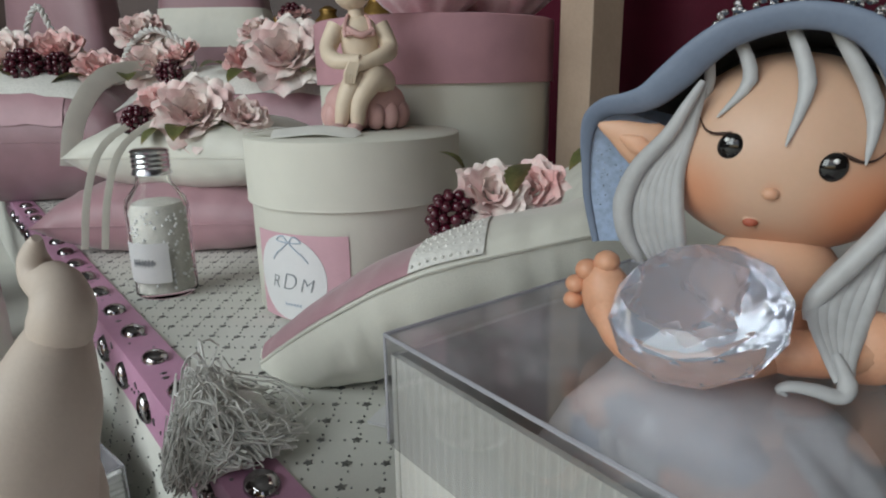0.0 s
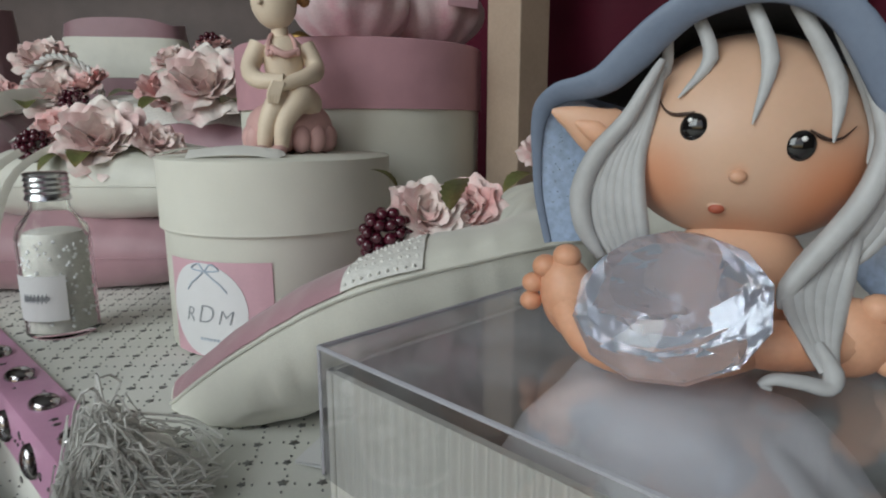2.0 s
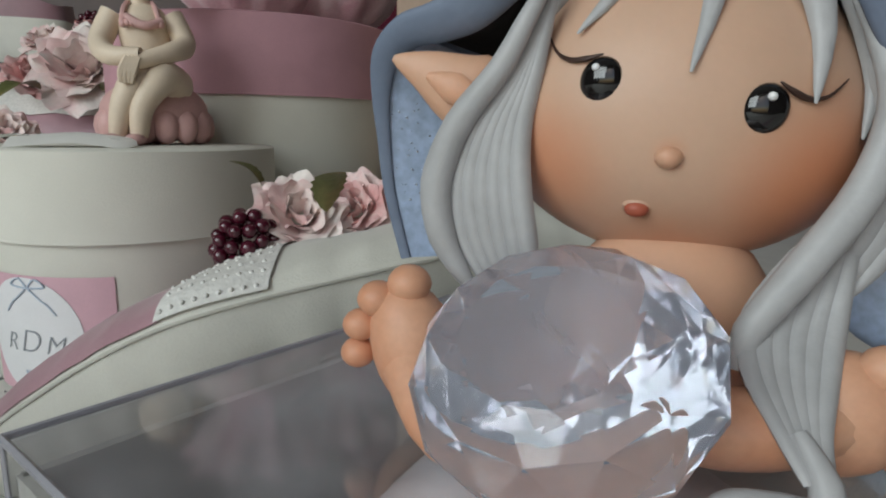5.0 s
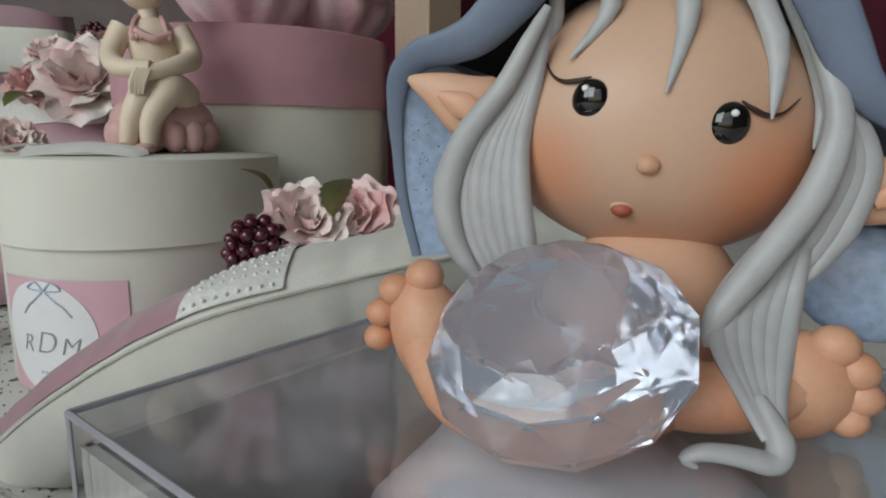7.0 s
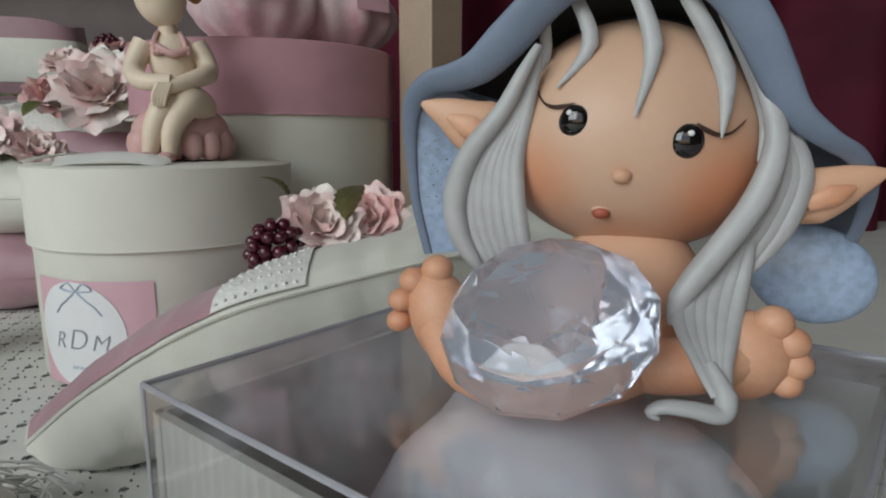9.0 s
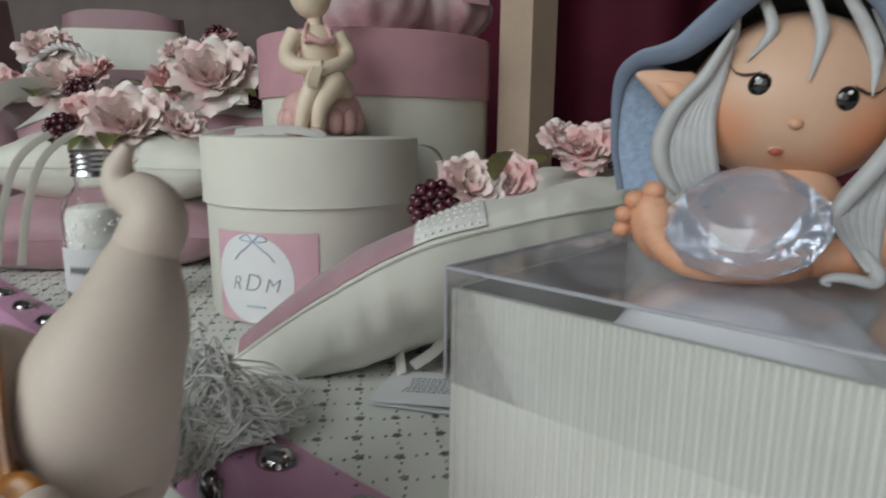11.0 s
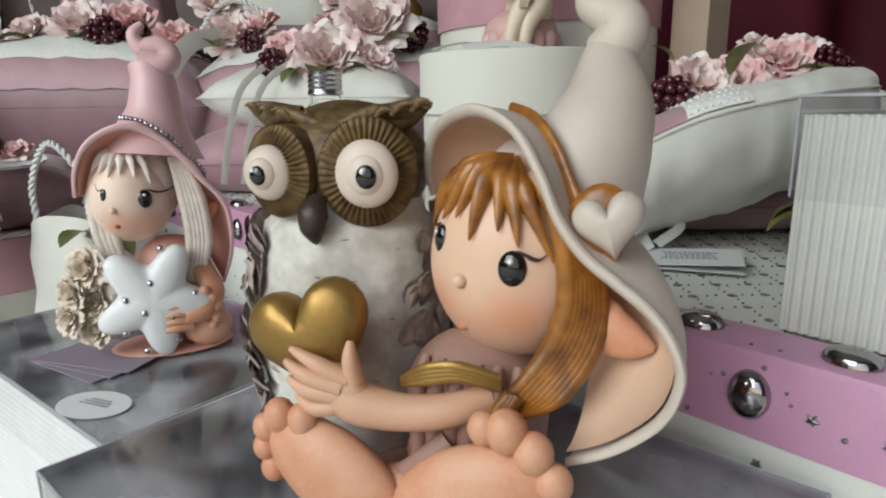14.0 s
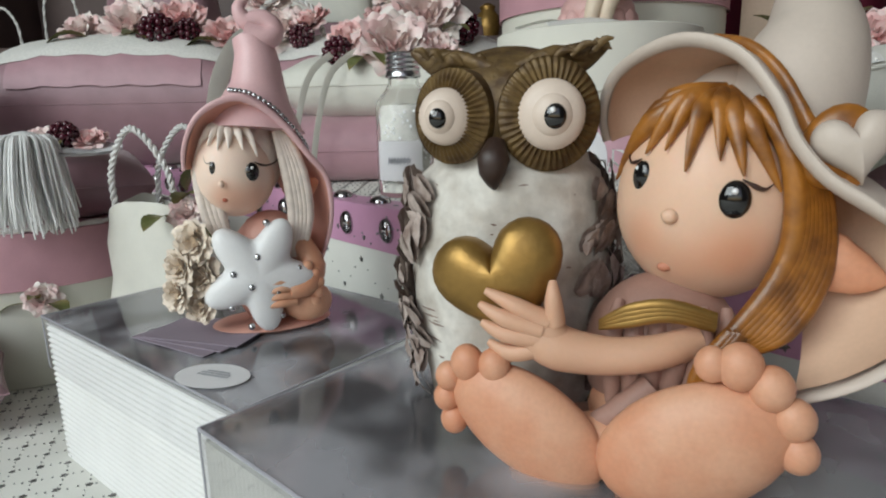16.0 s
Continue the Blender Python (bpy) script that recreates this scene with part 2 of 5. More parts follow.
        if smooth:
            for e in bm.edges:
                if len(e.link_faces) == 2 and e.calc_face_angle(0) > radians(48):
                    e.smooth = False
        bm.to_mesh(me)
        bm.free()
        return me


def part(name, clay, parent=None, label="", smooth=True):
    """Links a Clay as one mesh object, under a thing or a part."""
    ob = new(name, clay.mesh(name, smooth))
    ob.parent = parent
    if label:
        tagged(ob, label)
    return ob


def thing(name, m, label, category, group=""):
    ob = new(name)
    ob.matrix_basis = m
    ob.empty_display_size = 0.01
    return tagged(ob, label, category, group)


def along(u, n, z=0.0):
    """A place by the raised shelf's edge: u along it towards the viewer, n out of it."""
    return Vector((0.675 * u - 0.738 * n, -0.738 * u - 0.675 * n, z))


EDGE_TURN = -47.55   # degrees of the shelf's edge
TABLE = -0.13        # height of the lower table; the raised shelf's top is 0


def text_bars(clay, centre, w, rows, material, m, size=0.0012):
    for i in range(rows):
        ww = w * random.uniform(0.6, 1.0)
        x = -ww / 2
        while x < ww / 2:
            k = random.uniform(0.4, 1.0) * size * 1.6
            clay.slab((centre[0] + x, centre[1] - i * size * 1.9, centre[2]), (centre[0] + x + k, centre[1] - i * size * 1.9 + size, centre[2] + 0.0001), material, m=m)
            x += k + size * 0.5


def letters(name, body, size, material, m, parent, bend=None):
    """Raised print of a short text, by the built-in font; bend maps each point."""
    cu = bpy.data.curves.new(name, "FONT")
    cu.body, cu.size, cu.align_x, cu.shear = body, size, "CENTER", 0.3
    cu.extrude, cu.offset = 0.00004, -0.02 * size
    tmp = bpy.data.objects.new(name, cu)
    scene.collection.objects.link(tmp)
    me = bpy.data.meshes.new_from_object(tmp.evaluated_get(bpy.context.evaluated_depsgraph_get()))
    bpy.data.objects.remove(tmp)
    for v in me.vertices:
        v.co = bend(m @ v.co) if bend else m @ v.co
    me.materials.clear()
    me.materials.append(material)
    ob = new(name, me)
    ob.parent = parent
    return ob


# ---- structure ----
def structure():
    # raised shelf, its edge fold rounded
    c = Clay()
    c.slab((-1.5, -0.066 - 1.3, TABLE), (0.7, -0.066, -0.0005), TABLE_CLOTH, 0.004, m=Matrix(((0.675, -0.738, 0, 0), (-0.738, -0.675, 0, 0), (0, 0, 1, 0), (0, 0, 0, 1))))
    shelf = part("raised_shelf", c, None, smooth=False)
    tagged(shelf, "raised display shelf covered in white star-dotted paper cloth", "shelf", kind="structure")
    c = Clay()
    c.slab((-2.2, -0.9, TABLE - 0.03), (1.2, 2.2, TABLE), TABLE_CLOTH, 0.004)
    table = part("display_table", c, None, smooth=False)
    tagged(table, "lower display table covered in white star-dotted paper cloth", "table", kind="structure")
    # floor and unseen room shell; the pale ceiling is added to bounce light
    for nm, lo, hi, mm in (("floor", (-3, -2.2, -0.95), (3, 3, -0.9), WOOD), ("ceiling", (-3, -2.2, 2.0), (3, 3, 2.05), CEILING),
                           ("wall_north", (-3, 3, -0.95), (3, 3.1, 2.05), WALL), ("wall_west", (-3.1, -2.2, -0.95), (-3, 3, 2.05), WALL), 
                           ("wall_east", (3, -2.2, -0.95), (3.1, 3, 2.05), WALL)):
        c = Clay()
        c.slab(lo, hi, mm)
        tagged(part(nm, c, None, smooth=False), "dim " + nm.split("_")[0] + " of the shop", nm.split("_")[0], kind="structure")
    c = Clay()
    for lo, hi in (((-3, -1.35, -0.95), (3, -1.25, -0.1)), ((-3, -1.35, 1.7), (3, -1.25, 2.05)), ((-3, -1.35, -0.1), (-2.3, -1.25, 1.7)), ((0.2, -1.35, -0.1), (3, -1.25, 1.7))):
        c.slab(lo, hi, WALL)
    tagged(part("wall_south", c, None, smooth=False), "shop front wall with a large window opening", "wall", kind="structure")


structure()


def stars(name, spots, lift, frame_m, size_range, label):
    """Little silver star sequins, strewn in the cloth's dotted pattern."""
    c = Clay()
    rnd = random.Random(5)
    for u, w, s in spots:
        a0 = rnd.uniform(0, 6.28)
        if s < 0.0011:
            ring = [(s * math.cos(a0 + k * 1.2566), s * math.sin(a0 + k * 1.2566)) for k in range(5)]
        else:
            ring = [((s if k % 2 == 0 else s * 0.52) * math.cos(a0 + k * math.pi / 5), (s if k % 2 == 0 else s * 0.52) * math.sin(a0 + k * math.pi / 5)) for k in range(10)]
        k = len(ring)
        verts = [frame_m @ Vector((u + x, w + y, lift)) for x, y in ring] + [frame_m @ Vector((u + x, w + y, lift - 0.0006)) for x, y in ring]
        verts.append(frame_m @ Vector((u, w, lift + 0.0003)))
        faces = [(i, (i + 1) % k, 2 * k) for i in range(k)] + [(i, i + k, (i + 1) % k + k, (i + 1) % k) for i in range(k)]
        c.add(verts, faces, SILVER_STAR)
    ob = part(name, c, None, smooth=False)
    return tagged(ob, label, "sequins", kind="stuff")


def star_spots(u0, u1, w0, w1, step, turn, seed, jit=0.0008):
    """A turned square lattice: a star at each node, small dots along the lines between."""
    rnd = random.Random(seed)
    ca, sa = math.cos(radians(turn)), math.sin(radians(turn))
    reach = int((abs(u1 - u0) + abs(w1 - w0)) / step) + 2
    um, wm = (u0 + u1) / 2, (w0 + w1) / 2
    out = []
    for i in range(-reach, reach + 1):
        for j in range(-reach, reach + 1):
            for di, dj, s in ((0, 0, rnd.uniform(0.0016, 0.0022)), (0.34, 0, 0.0004), (0.67, 0, 0.0005), (0, 0.34, 0.0005), (0, 0.67, 0.0004)):
                x, y = (i + di) * step, (j + dj) * step
                u, w = um + x * ca - y * sa + rnd.uniform(-jit, jit), wm + x * sa + y * ca + rnd.uniform(-jit, jit)
                if u0 < u < u1 and w0 < w < w1:
                    out.append((u, w, s))
    return out


SHELF_M = Matrix(((0.675, -0.738, 0, 0), (-0.738, -0.675, 0, 0), (0, 0, 1, 0), (0, 0, 0, 1)))
FRONT_M = Matrix(((0.675, 0, -0.738, 0.066 * 0.738), (-0.738, 0, -0.675, 0.066 * 0.675), (0, 1, 0, 0), (0, 0, 0, 1)))
stars("shelf_sequins", star_spots(-0.95, 0.1, -0.42, -0.088, 0.0142, 42, 1), 0.0, SHELF_M, None, "silver star sequins printed on the white shelf cloth")
stars("shelf_front_sequins", star_spots(-0.75, 0.1, TABLE + 0.004, -0.029, 0.030, 45, 2), 0.0008, FRONT_M, None, "silver star sequins on the white shelf front")
stars("table_sequins", star_spots(-0.62, -0.1, -0.02, 0.42, 0.0142, 20, 3), TABLE + 0.0005, Matrix(), None, "silver star sequins printed on the white table cloth")


def edge_band():
    """Pink ribbon folded over the shelf's edge, with mirror gems and small stars."""
    c = Clay()
    prof = [(-0.0862, 0.0003), (-0.0862, 0.0012), (-0.0672, 0.0012), (-0.0655, 0.0008), (-0.0648, -0.001), (-0.0648, -0.0262), (-0.0657, -0.0262)]
    c.sheet(lambda u, v: along(-0.98 + 1.3 * u, *(lambda k: prof[k])(round(v * 6))), 60, 6, PINK_BAND)
    band = part("edge_ribbon", c, None, "")
    tagged(band, "orchid pink ribbon with mirror gems over the shelf edge", "ribbon", kind="structure")
    g = Clay()
    g.sheet(lambda u, v: Vector((0.0078 * math.cos(6.2832 * u) * math.sin(v * 1.5708), 0.0062 * math.sin(6.2832 * u) * math.sin(v * 1.5708), 0.0045 * max(0.0, math.cos(v * 1.5708)) ** 0.8)), 20, 7, GEM, wrap_u=True)
    me = g.mesh("gem")
    for k in range(20):
        for u, n, z, rot in ((-0.0945 - 0.0437 * k + 0.0437 * 2, -0.0758, 0.0012, (0, 0, EDGE_TURN)), (-0.1165 - 0.0437 * k + 0.0437 * 2, -0.0648, -0.0125, (90, 0, EDGE_TURN))):
            ob = new("gem", me)
            p = along(u, n, z)
            ob.matrix_basis = pose(p.x, p.y, p.z, *rot) @ pose(0, 0, 0, 0, 0, random.uniform(-9, 9) + (90 if rot[0] else 0))
            ob.parent = band
    spots = [(u + random.uniform(-.004, .004), n, s) for u in np.arange(-0.9, 0.2, 0.011) for n, s in ((random.uniform(-0.084, -0.069), random.choice((0.0006, 0.0019, 0.0008))),)]
    stars("ribbon_sequins", spots, 0.0015, SHELF_M, None, "tiny silver stars on the pink edge ribbon")
    spots = [(u + random.uniform(-.004, .004), random.uniform(-0.024, -0.003), random.choice((0.0006, 0.002, 0.0009))) for u in np.arange(-0.9, 0.2, 0.006)]
    stars("ribbon_side_sequins", spots, 0.0017, FRONT_M, None, "tiny silver stars on the side of the pink ribbon")


edge_band()


def backdrop_curtain():
    c = Clay()

    def fn(u, v):
        x = 0.02 + 1.9 * u
        return Vector((x, 0.78 + 0.035 * math.sin(x * 34) + 0.02 * math.sin(x * 13 + 2), TABLE + 0.01 + 1.1 * v))
    c.sheet(fn, 160, 4, WINE_CLOTH)
    tagged(part("curtain", c, None), "wine red curtain hanging in soft folds", "curtain", kind="structure")


backdrop_curtain()
# ---- round gift boxes ----
def round_box(m, r, h, lid_h, body_mat, lid_mat, label, kinks=72):
    t = thing("round_gift_box", m, label, "box")
    c = Clay()
    rb = r - 0.0022
    c.lathe([(0, 0.0002), (rb - 0.0008, 0.0002), (rb, 0.001), (rb, h - 0.004), (rb - 0.0015, h - 0.004), (rb - 0.0015, 0.002), (0, 0.002)], body_mat, kinks)
    part("body", c, t, smooth=kinks > 40)
    c = Clay()
    c.lathe([(0, h), (r - 0.001, h), (r, h - 0.0008), (r, h - lid_h), (r - 0.0014, h - lid_h), (r - 0.0014, h - 0.0018), (0, h - 0.0018)], lid_mat, kinks)
    lid = part("lid", c, t, smooth=kinks > 40)
    c = Clay()
    c.lathe([(r + 0.0001, h - lid_h - 0.0002), (r + 0.0003, h - lid_h + 0.0004), (r + 0.0001, h - lid_h + 0.0010)], lid_mat, kinks)
    part("lid_edge", c, lid)
    return t


cream_box = round_box(pose(-0.0720, 0.392, 0), 0.0655, 0.1035, 0.0375, CARD_CREAM, CARD_CREAM, "cream card round gift box with a printed oval label")
big_box = round_box(pose(-0.031, 0.535, 0), 0.0955, 0.1765, 0.0455, CARD_CREAM, CARD_PINK, "large cream round gift box with a dusty pink lid")


def box_label(parent):
    """Pink square label with a white oval, bent round the cream box."""
    r, yaw = 0.0635, radians(-112)

    def wrap(p, lift=0.0):
        a = yaw + p[0] / r
        return Vector(((r + lift) * math.cos(a), (r + lift) * math.sin(a), p[1]))
    c = Clay()
    w, h, z0 = 0.064, 0.0515, 0.0268
    c.sheet(lambda u, v: wrap(((u - 0.5) * w, z0 + (v - 0.5) * h), 0.0004), 20, 2, LABEL_PINK)
    lab = part("label", c, parent, "pink paper label")
    c = Clay()
    c.sheet(lambda u, v: wrap((-0.006 + 0.0250 * v * math.cos(6.2832 * u), z0 - 0.0002 + 0.0252 * v * math.sin(6.2832 * u)), 0.0007), 40, 5, PAPER, wrap_u=True)
    part("label_oval", c, lab, "white oval print field")
    c = Clay()
    for s in (-1, 1):
        c.tube([wrap((-0.004, z0 + 0.0205), 0.001), wrap((-0.004 + s * 0.004, z0 + 0.0245), 0.001), wrap((-0.004 + s * 0.0085, z0 + 0.0215), 0.001), wrap((-0.004, z0 + 0.0205), 0.001)], 0.0004, INK_BLUE, 6)
        c.tube([wrap((-0.004 + s * 0.001, z0 + 0.020), 0.001), wrap((-0.004 + s * 0.006, z0 + 0.016), 0.001), wrap((-0.004 + s * 0.009, z0 + 0.014), 0.001), wrap((-0.004 + s * 0.0125, z0 + 0.010), 0.001)], 0.0004, INK_BLUE, 6)
    part("label_bow", c, lab, "pale blue printed bow")
    for body, x, size in (("R", -0.0165, 0.0115), ("D", -0.0060, 0.0145), ("M", 0.0060, 0.0115)):
        letters("monogram", body, size, INK_SOFT, Matrix.Translation((x, 0.0, 0)), lab, lambda p: wrap((p.x, z0 - 0.007 + p.y), 0.001 + p.z))
    c = Clay()
    for k in range(6):
        c.sheet(lambda u, v: wrap((-0.0095 + k * 0.0021 + u * 0.0014, z0 - 0.0165 + v * 0.0014), 0.001), 1, 1, INK_BLUE)
    part("label_line", c, lab)


box_label(cream_box)


# ---- corrugated boxes with clear lids ----
def clear_lid_box(m, lx, ly, h, rim, skirt, pitch, card, sheet_mat, label, upright=True):
    """Open card tray with ribbed walls and a clear plastic lid over it. Its base corner lies at m."""
    t = thing("display_box", m, label, "box", "boxes with clear lids")
    top = h - rim
    amp, th = 0.00052, 0.0012

    def wall(p, q, nrm):
        p, q, nrm = Vector(p), Vector(q), Vector(nrm)
        length = (q - p).length
        c = Clay()
        if upright:
            n = int(length / pitch * 8)
            c.sheet(lambda u, v: p.lerp(q, u) + nrm * (amp * math.cos(u * length / pitch * 2 * math.pi)) + Vector((0, 0, v * top)), n, 1, card)
        else:
            n = int(top / pitch * 8)
            c.sheet(lambda u, v: p.lerp(q, v) + nrm * (amp * math.cos(u * top / pitch * 2 * math.pi)) + Vector((0, 0, u * top)), n, 1, card)
        c.sheet(lambda u, v: p.lerp(q, u) - nrm * th + Vector((0, 0, v * top)), 1, 1, card)
        c.sheet(lambda u, v: p.lerp(q, u) - nrm * (th * v - amp * (1 - v)) + Vector((0, 0, top)), 1, 1, card)
        part("ribbed_wall", c, t)
    g = 0.0016
    wall((g, g, 0), (lx - g, g, 0), (0, -1, 0))
    wall((lx - g, g, 0), (lx - g, ly - g, 0), (1, 0, 0))
    wall((lx - g, ly - g, 0), (g, ly - g, 0), (0, 1, 0))
    wall((g, ly - g, 0), (g, g, 0), (-1, 0, 0))
    c = Clay()
    c.slab((g + th, g + th, 0.0003), (lx - g - th, ly - g - th, 0.0016), card)
    part("bottom", c, t)
    c = Clay()
    c.slab((0.0003, 0.0003, h - 0.0006), (lx - 0.0003, ly - 0.0003, h), sheet_mat)
    lid = part("clear_lid", c, t, "clear plastic lid")
    lid.visible_shadow = False
    for lo, hi in (((0, 0), (lx, 0.0004)), ((0, ly - 0.0004), (lx, ly)), ((0, 0), (0.0004, ly)), ((lx - 0.0004, 0), (lx, ly))):
        c = Clay()
        c.sheet(lambda u, v: Vector((lo[0] + (hi[0] - lo[0]) * (u if hi[0] - lo[0] > 0.01 else 0.5), lo[1] + (hi[1] - lo[1]) * (u if hi[1] - lo[1] > 0.01 else 0.5), h - 0.0008 - skirt * v)), 1, 1, PVC_SIDE)
        sk = part("lid_skirt", c, lid)
        sk.visible_shadow = False
    c = Clay()
    ring = [(0.0003, 0.0003), (lx - 0.0003, 0.0003), (lx - 0.0003, ly - 0.0003), (0.0003, ly - 0.0003)]
    for i in range(4):
        a, b = ring[i], ring[(i + 1) % 4]
        c.tube([(*a, h - 0.0004), (*b, h - 0.0004)], 0.00055, PVC_EDGE, 6, steps=1)
    for a in ring:
        c.tube([(*a, h - 0.0006), (*a, h - skirt)], 0.0004, PVC_EDGE, 6, steps=1)
    part("lid_fold", c, lid, "milky folded plastic edges")
    return t


def satin_pouch(m, r, h, label, material):
    """A soft bag of sweets, lumpy and gathered, lying in a box."""
    c = Clay()

    def fn(u, v):
        a, b = u * 6.2832, v * math.pi
        p = Vector((math.sin(b) * math.cos(a), math.sin(b) * math.sin(a), -math.cos(b)))
        k = 1 + 0.16 * noise.noise(p * 1.7 + Vector((3, 1, 4))) + 0.05 * noise.noise(p * 5)
        q = Vector((p.x * r * k, p.y * r * k, h / 2 + p.z * h / 2 * (1 + 0.1 * noise.noise(p * 3))))
        q.z = max(q.z, 0.0004)
        return q
    c.sheet(fn, 48, 24, material, wrap_u=True)
    ob = part("satin_pouch", c)
    ob.matrix_basis = m
    return tagged(ob, label, "pouch")


POUCH = mat("white_satin", (0.82, 0.82, 0.85), 0.25, vary=0.05, size=40, bump=0.1, sheen=0.3)
BLUE_BOX = pose(-0.0165, 0.1475, 0.0014, 0, 0, -48.6)
clear_lid_box(BLUE_BOX, 0.104, 0.100, 0.0727, 0.0055, 0.030, 0.0031, CARD_GREY, PVC, "grey-white corrugated card box with a clear plastic lid")
satin_pouch(BLUE_BOX @ pose(0.056, 0.054, 0.002), 0.038, 0.0672, "white satin pouch inside a clear-lidded box", POUCH)
WHITE_BOX = pose(-0.392, 0.2745, TABLE, 0, 0, -37.7)
clear_lid_box(WHITE_BOX, 0.185, 0.128, 0.0835, 0.004, 0.030, 0.0033, CARD_WHITE, PVC_GREY, "white ribbed card box with a clear plastic lid", upright=False)
OWL_BOX = pose(-0.240, 0.119, TABLE, 0, 0, -41.3)
clear_lid_box(OWL_BOX, 0.175, 0.136, 0.1005, 0.004, 0.030, 0.0024, CARD_GREY, PVC_GREY, "grey ribbed card box with a clear plastic lid")
satin_pouch(OWL_BOX @ pose(0.064, 0.06, 0.002), 0.048, 0.093, "white satin pouch inside a grey clear-lidded box", POUCH)


# ---- bottle ----
SUGAR = mat("pale_sugar_filling", (0.50, 0.485, 0.45), 0.6, vary=0.12, size=300, bump=0.3, grain=900)
def bottle(m):
    t = thing("glass_bottle", m, "small clear glass bottle with a silver screw cap and sweets inside", "bottle")
    c = Clay()
    c.lathe([(0, 0.0004), (0.0145, 0.0004), (0.0162, 0.002), (0.0162, 0.046), (0.0150, 0.0505), (0.0105, 0.0555), (0.0085, 0.0585), (0.0085, 0.066), (0.0070, 0.066), (0.0072, 0.058), (0.0138, 0.0490), (0.0148, 0.045), (0.0148, 0.003), (0, 0.0022)], BOTTLE_GLASS, 40)
    b = part("bottle_body", c, t)
    b.visible_shadow = False
    c = Clay()
    rnd = random.Random(4)
    for k in range(170):
        a, rr = rnd.uniform(0, 6.28), 0.0141
        c.ball((rr * math.cos(a), rr * math.sin(a), rnd.uniform(0.005, 0.045)), rnd.uniform(0.0005, 0.0009), PAPER, n=8)
    c.lathe([(0, 0.0024), (0.0138, 0.0032), (0.0141, 0.044), (0.0125, 0.0478), (0, 0.049)], SUGAR, 40)
    part("sugar_pearls", c, t, "white sugar pearls")
    c = Clay()
    prof = [(0, 0.0745), (0.0086, 0.0745), (0.0096, 0.0738)] + [(0.0098 - (0.0007 if k % 2 else 0), 0.0735 - k * 0.0012) for k in range(9)] + [(0.0101, 0.0625), (0.0095, 0.062)]
    c.lathe(prof, CAP, 48)
    part("screw_cap", c, t, "ridged silver screw cap")
    c = Clay()
    c.sheet(lambda u, v: Vector((0.0165 * math.cos(-2.6 + 1.7 * u), 0.0165 * math.sin(-2.6 + 1.7 * u), 0.0095 + 0.0205 * v)), 16, 1, PAPER)
    lab = part("bottle_label", c, t, "white paper label with grey script")
    for k in range(7):
        cc = Clay()
        a = -2.1 + 0.11 * k
        cc.tube([(0.0168 * math.cos(a + d), 0.0168 * math.sin(a + d), 0.018 + e) for d, e in ((0, 0), (0.03, 0.004), (0.06, 0.001), (0.1, 0.003))], 0.0002, INK, 5)
        part("script_stroke", cc, lab)
    return t


BOTTLE = bottle(pose(-0.2005, 0.386, 0))
BOTTLE.scale = (1.19, 1.19, 1.27)


# ---- cushions ----
def pillow_point(w, d, h, u, v, top, seed):
    """u, v from -1 to 1 over a soft cushion with drawn-in sides and pointed corners."""
    pull = 0.06
    x = w / 2 * u * (1 - pull * (1 - v * v) * u * u)
    y = d / 2 * v * (1 - pull * (1 - u * u) * v * v)
    f = max(0.0, (1 - abs(u) ** 3.0)) ** 0.46 * max(0.0, (1 - abs(v) ** 3.0)) ** 0.46
    crease = 0.05 * noise.noise(Vector((u * 3 + seed, v * 3, seed))) + 0.025 * noise.noise(Vector((u * 9 + seed, v * 9, seed)))
    pucker = 0.07 * math.sin(u * 24 + v * 5 + seed) * (abs(v) ** 6) + 0.07 * math.sin(v * 24 + seed) * (abs(u) ** 6)
    z = h / 2 * f * (1 + crease + pucker)
    return Vector((x, y, z if top else -z))


def cushion(m, w, d, h, material, label, seed=0.0, bands=(), flatten=0.0):
    """A cushion whose underside rests at m's height; bands: (u centre, half width, material, lift)."""
    t = thing("cushion", m, label, "cushion", "cushions")
    lift = h / 2 * (1 - flatten)

    def settle(p):
        return Vector((p.x, p.y, max(p.z + lift, 0.0006)))
    c = Clay()
    for top in (True, False):
        c.sheet(lambda a, b: settle(pillow_point(w, d, h, 2 * a - 1, 2 * b - 1, top, seed)), 34, 34, material)
    part("cover", c, t)
    for uc, half, bmat, up, v0, v1, sides in bands:
        c = Clay()
        for top in sides:
            c.sheet(lambda a, b: settle(pillow_point(w * (1 + 0.010 * up), d * (1 + 0.010 * up), h * (1 + 0.03 * up), uc + half * (2 * a - 1), v0 + (v1 - v0) * b, top, seed)), 16, 34, bmat)
        part("band", c, t, bmat.name.replace("_", " ") + " band")
    c = Clay()
    ring = [pillow_point(w, d, h, a, b, True, seed) for a, b in [(k / 8 - 1, -1) for k in range(16)] + [(1, k / 8 - 1) for k in range(16)] + [(1 - k / 8, 1) for k in range(16)] + [(-1, 1 - k / 8) for k in range(17)]]
    c.tube([settle(p) for p in ring], 0.0007, material, 6, steps=1)
    part("seam", c, t)
    return t


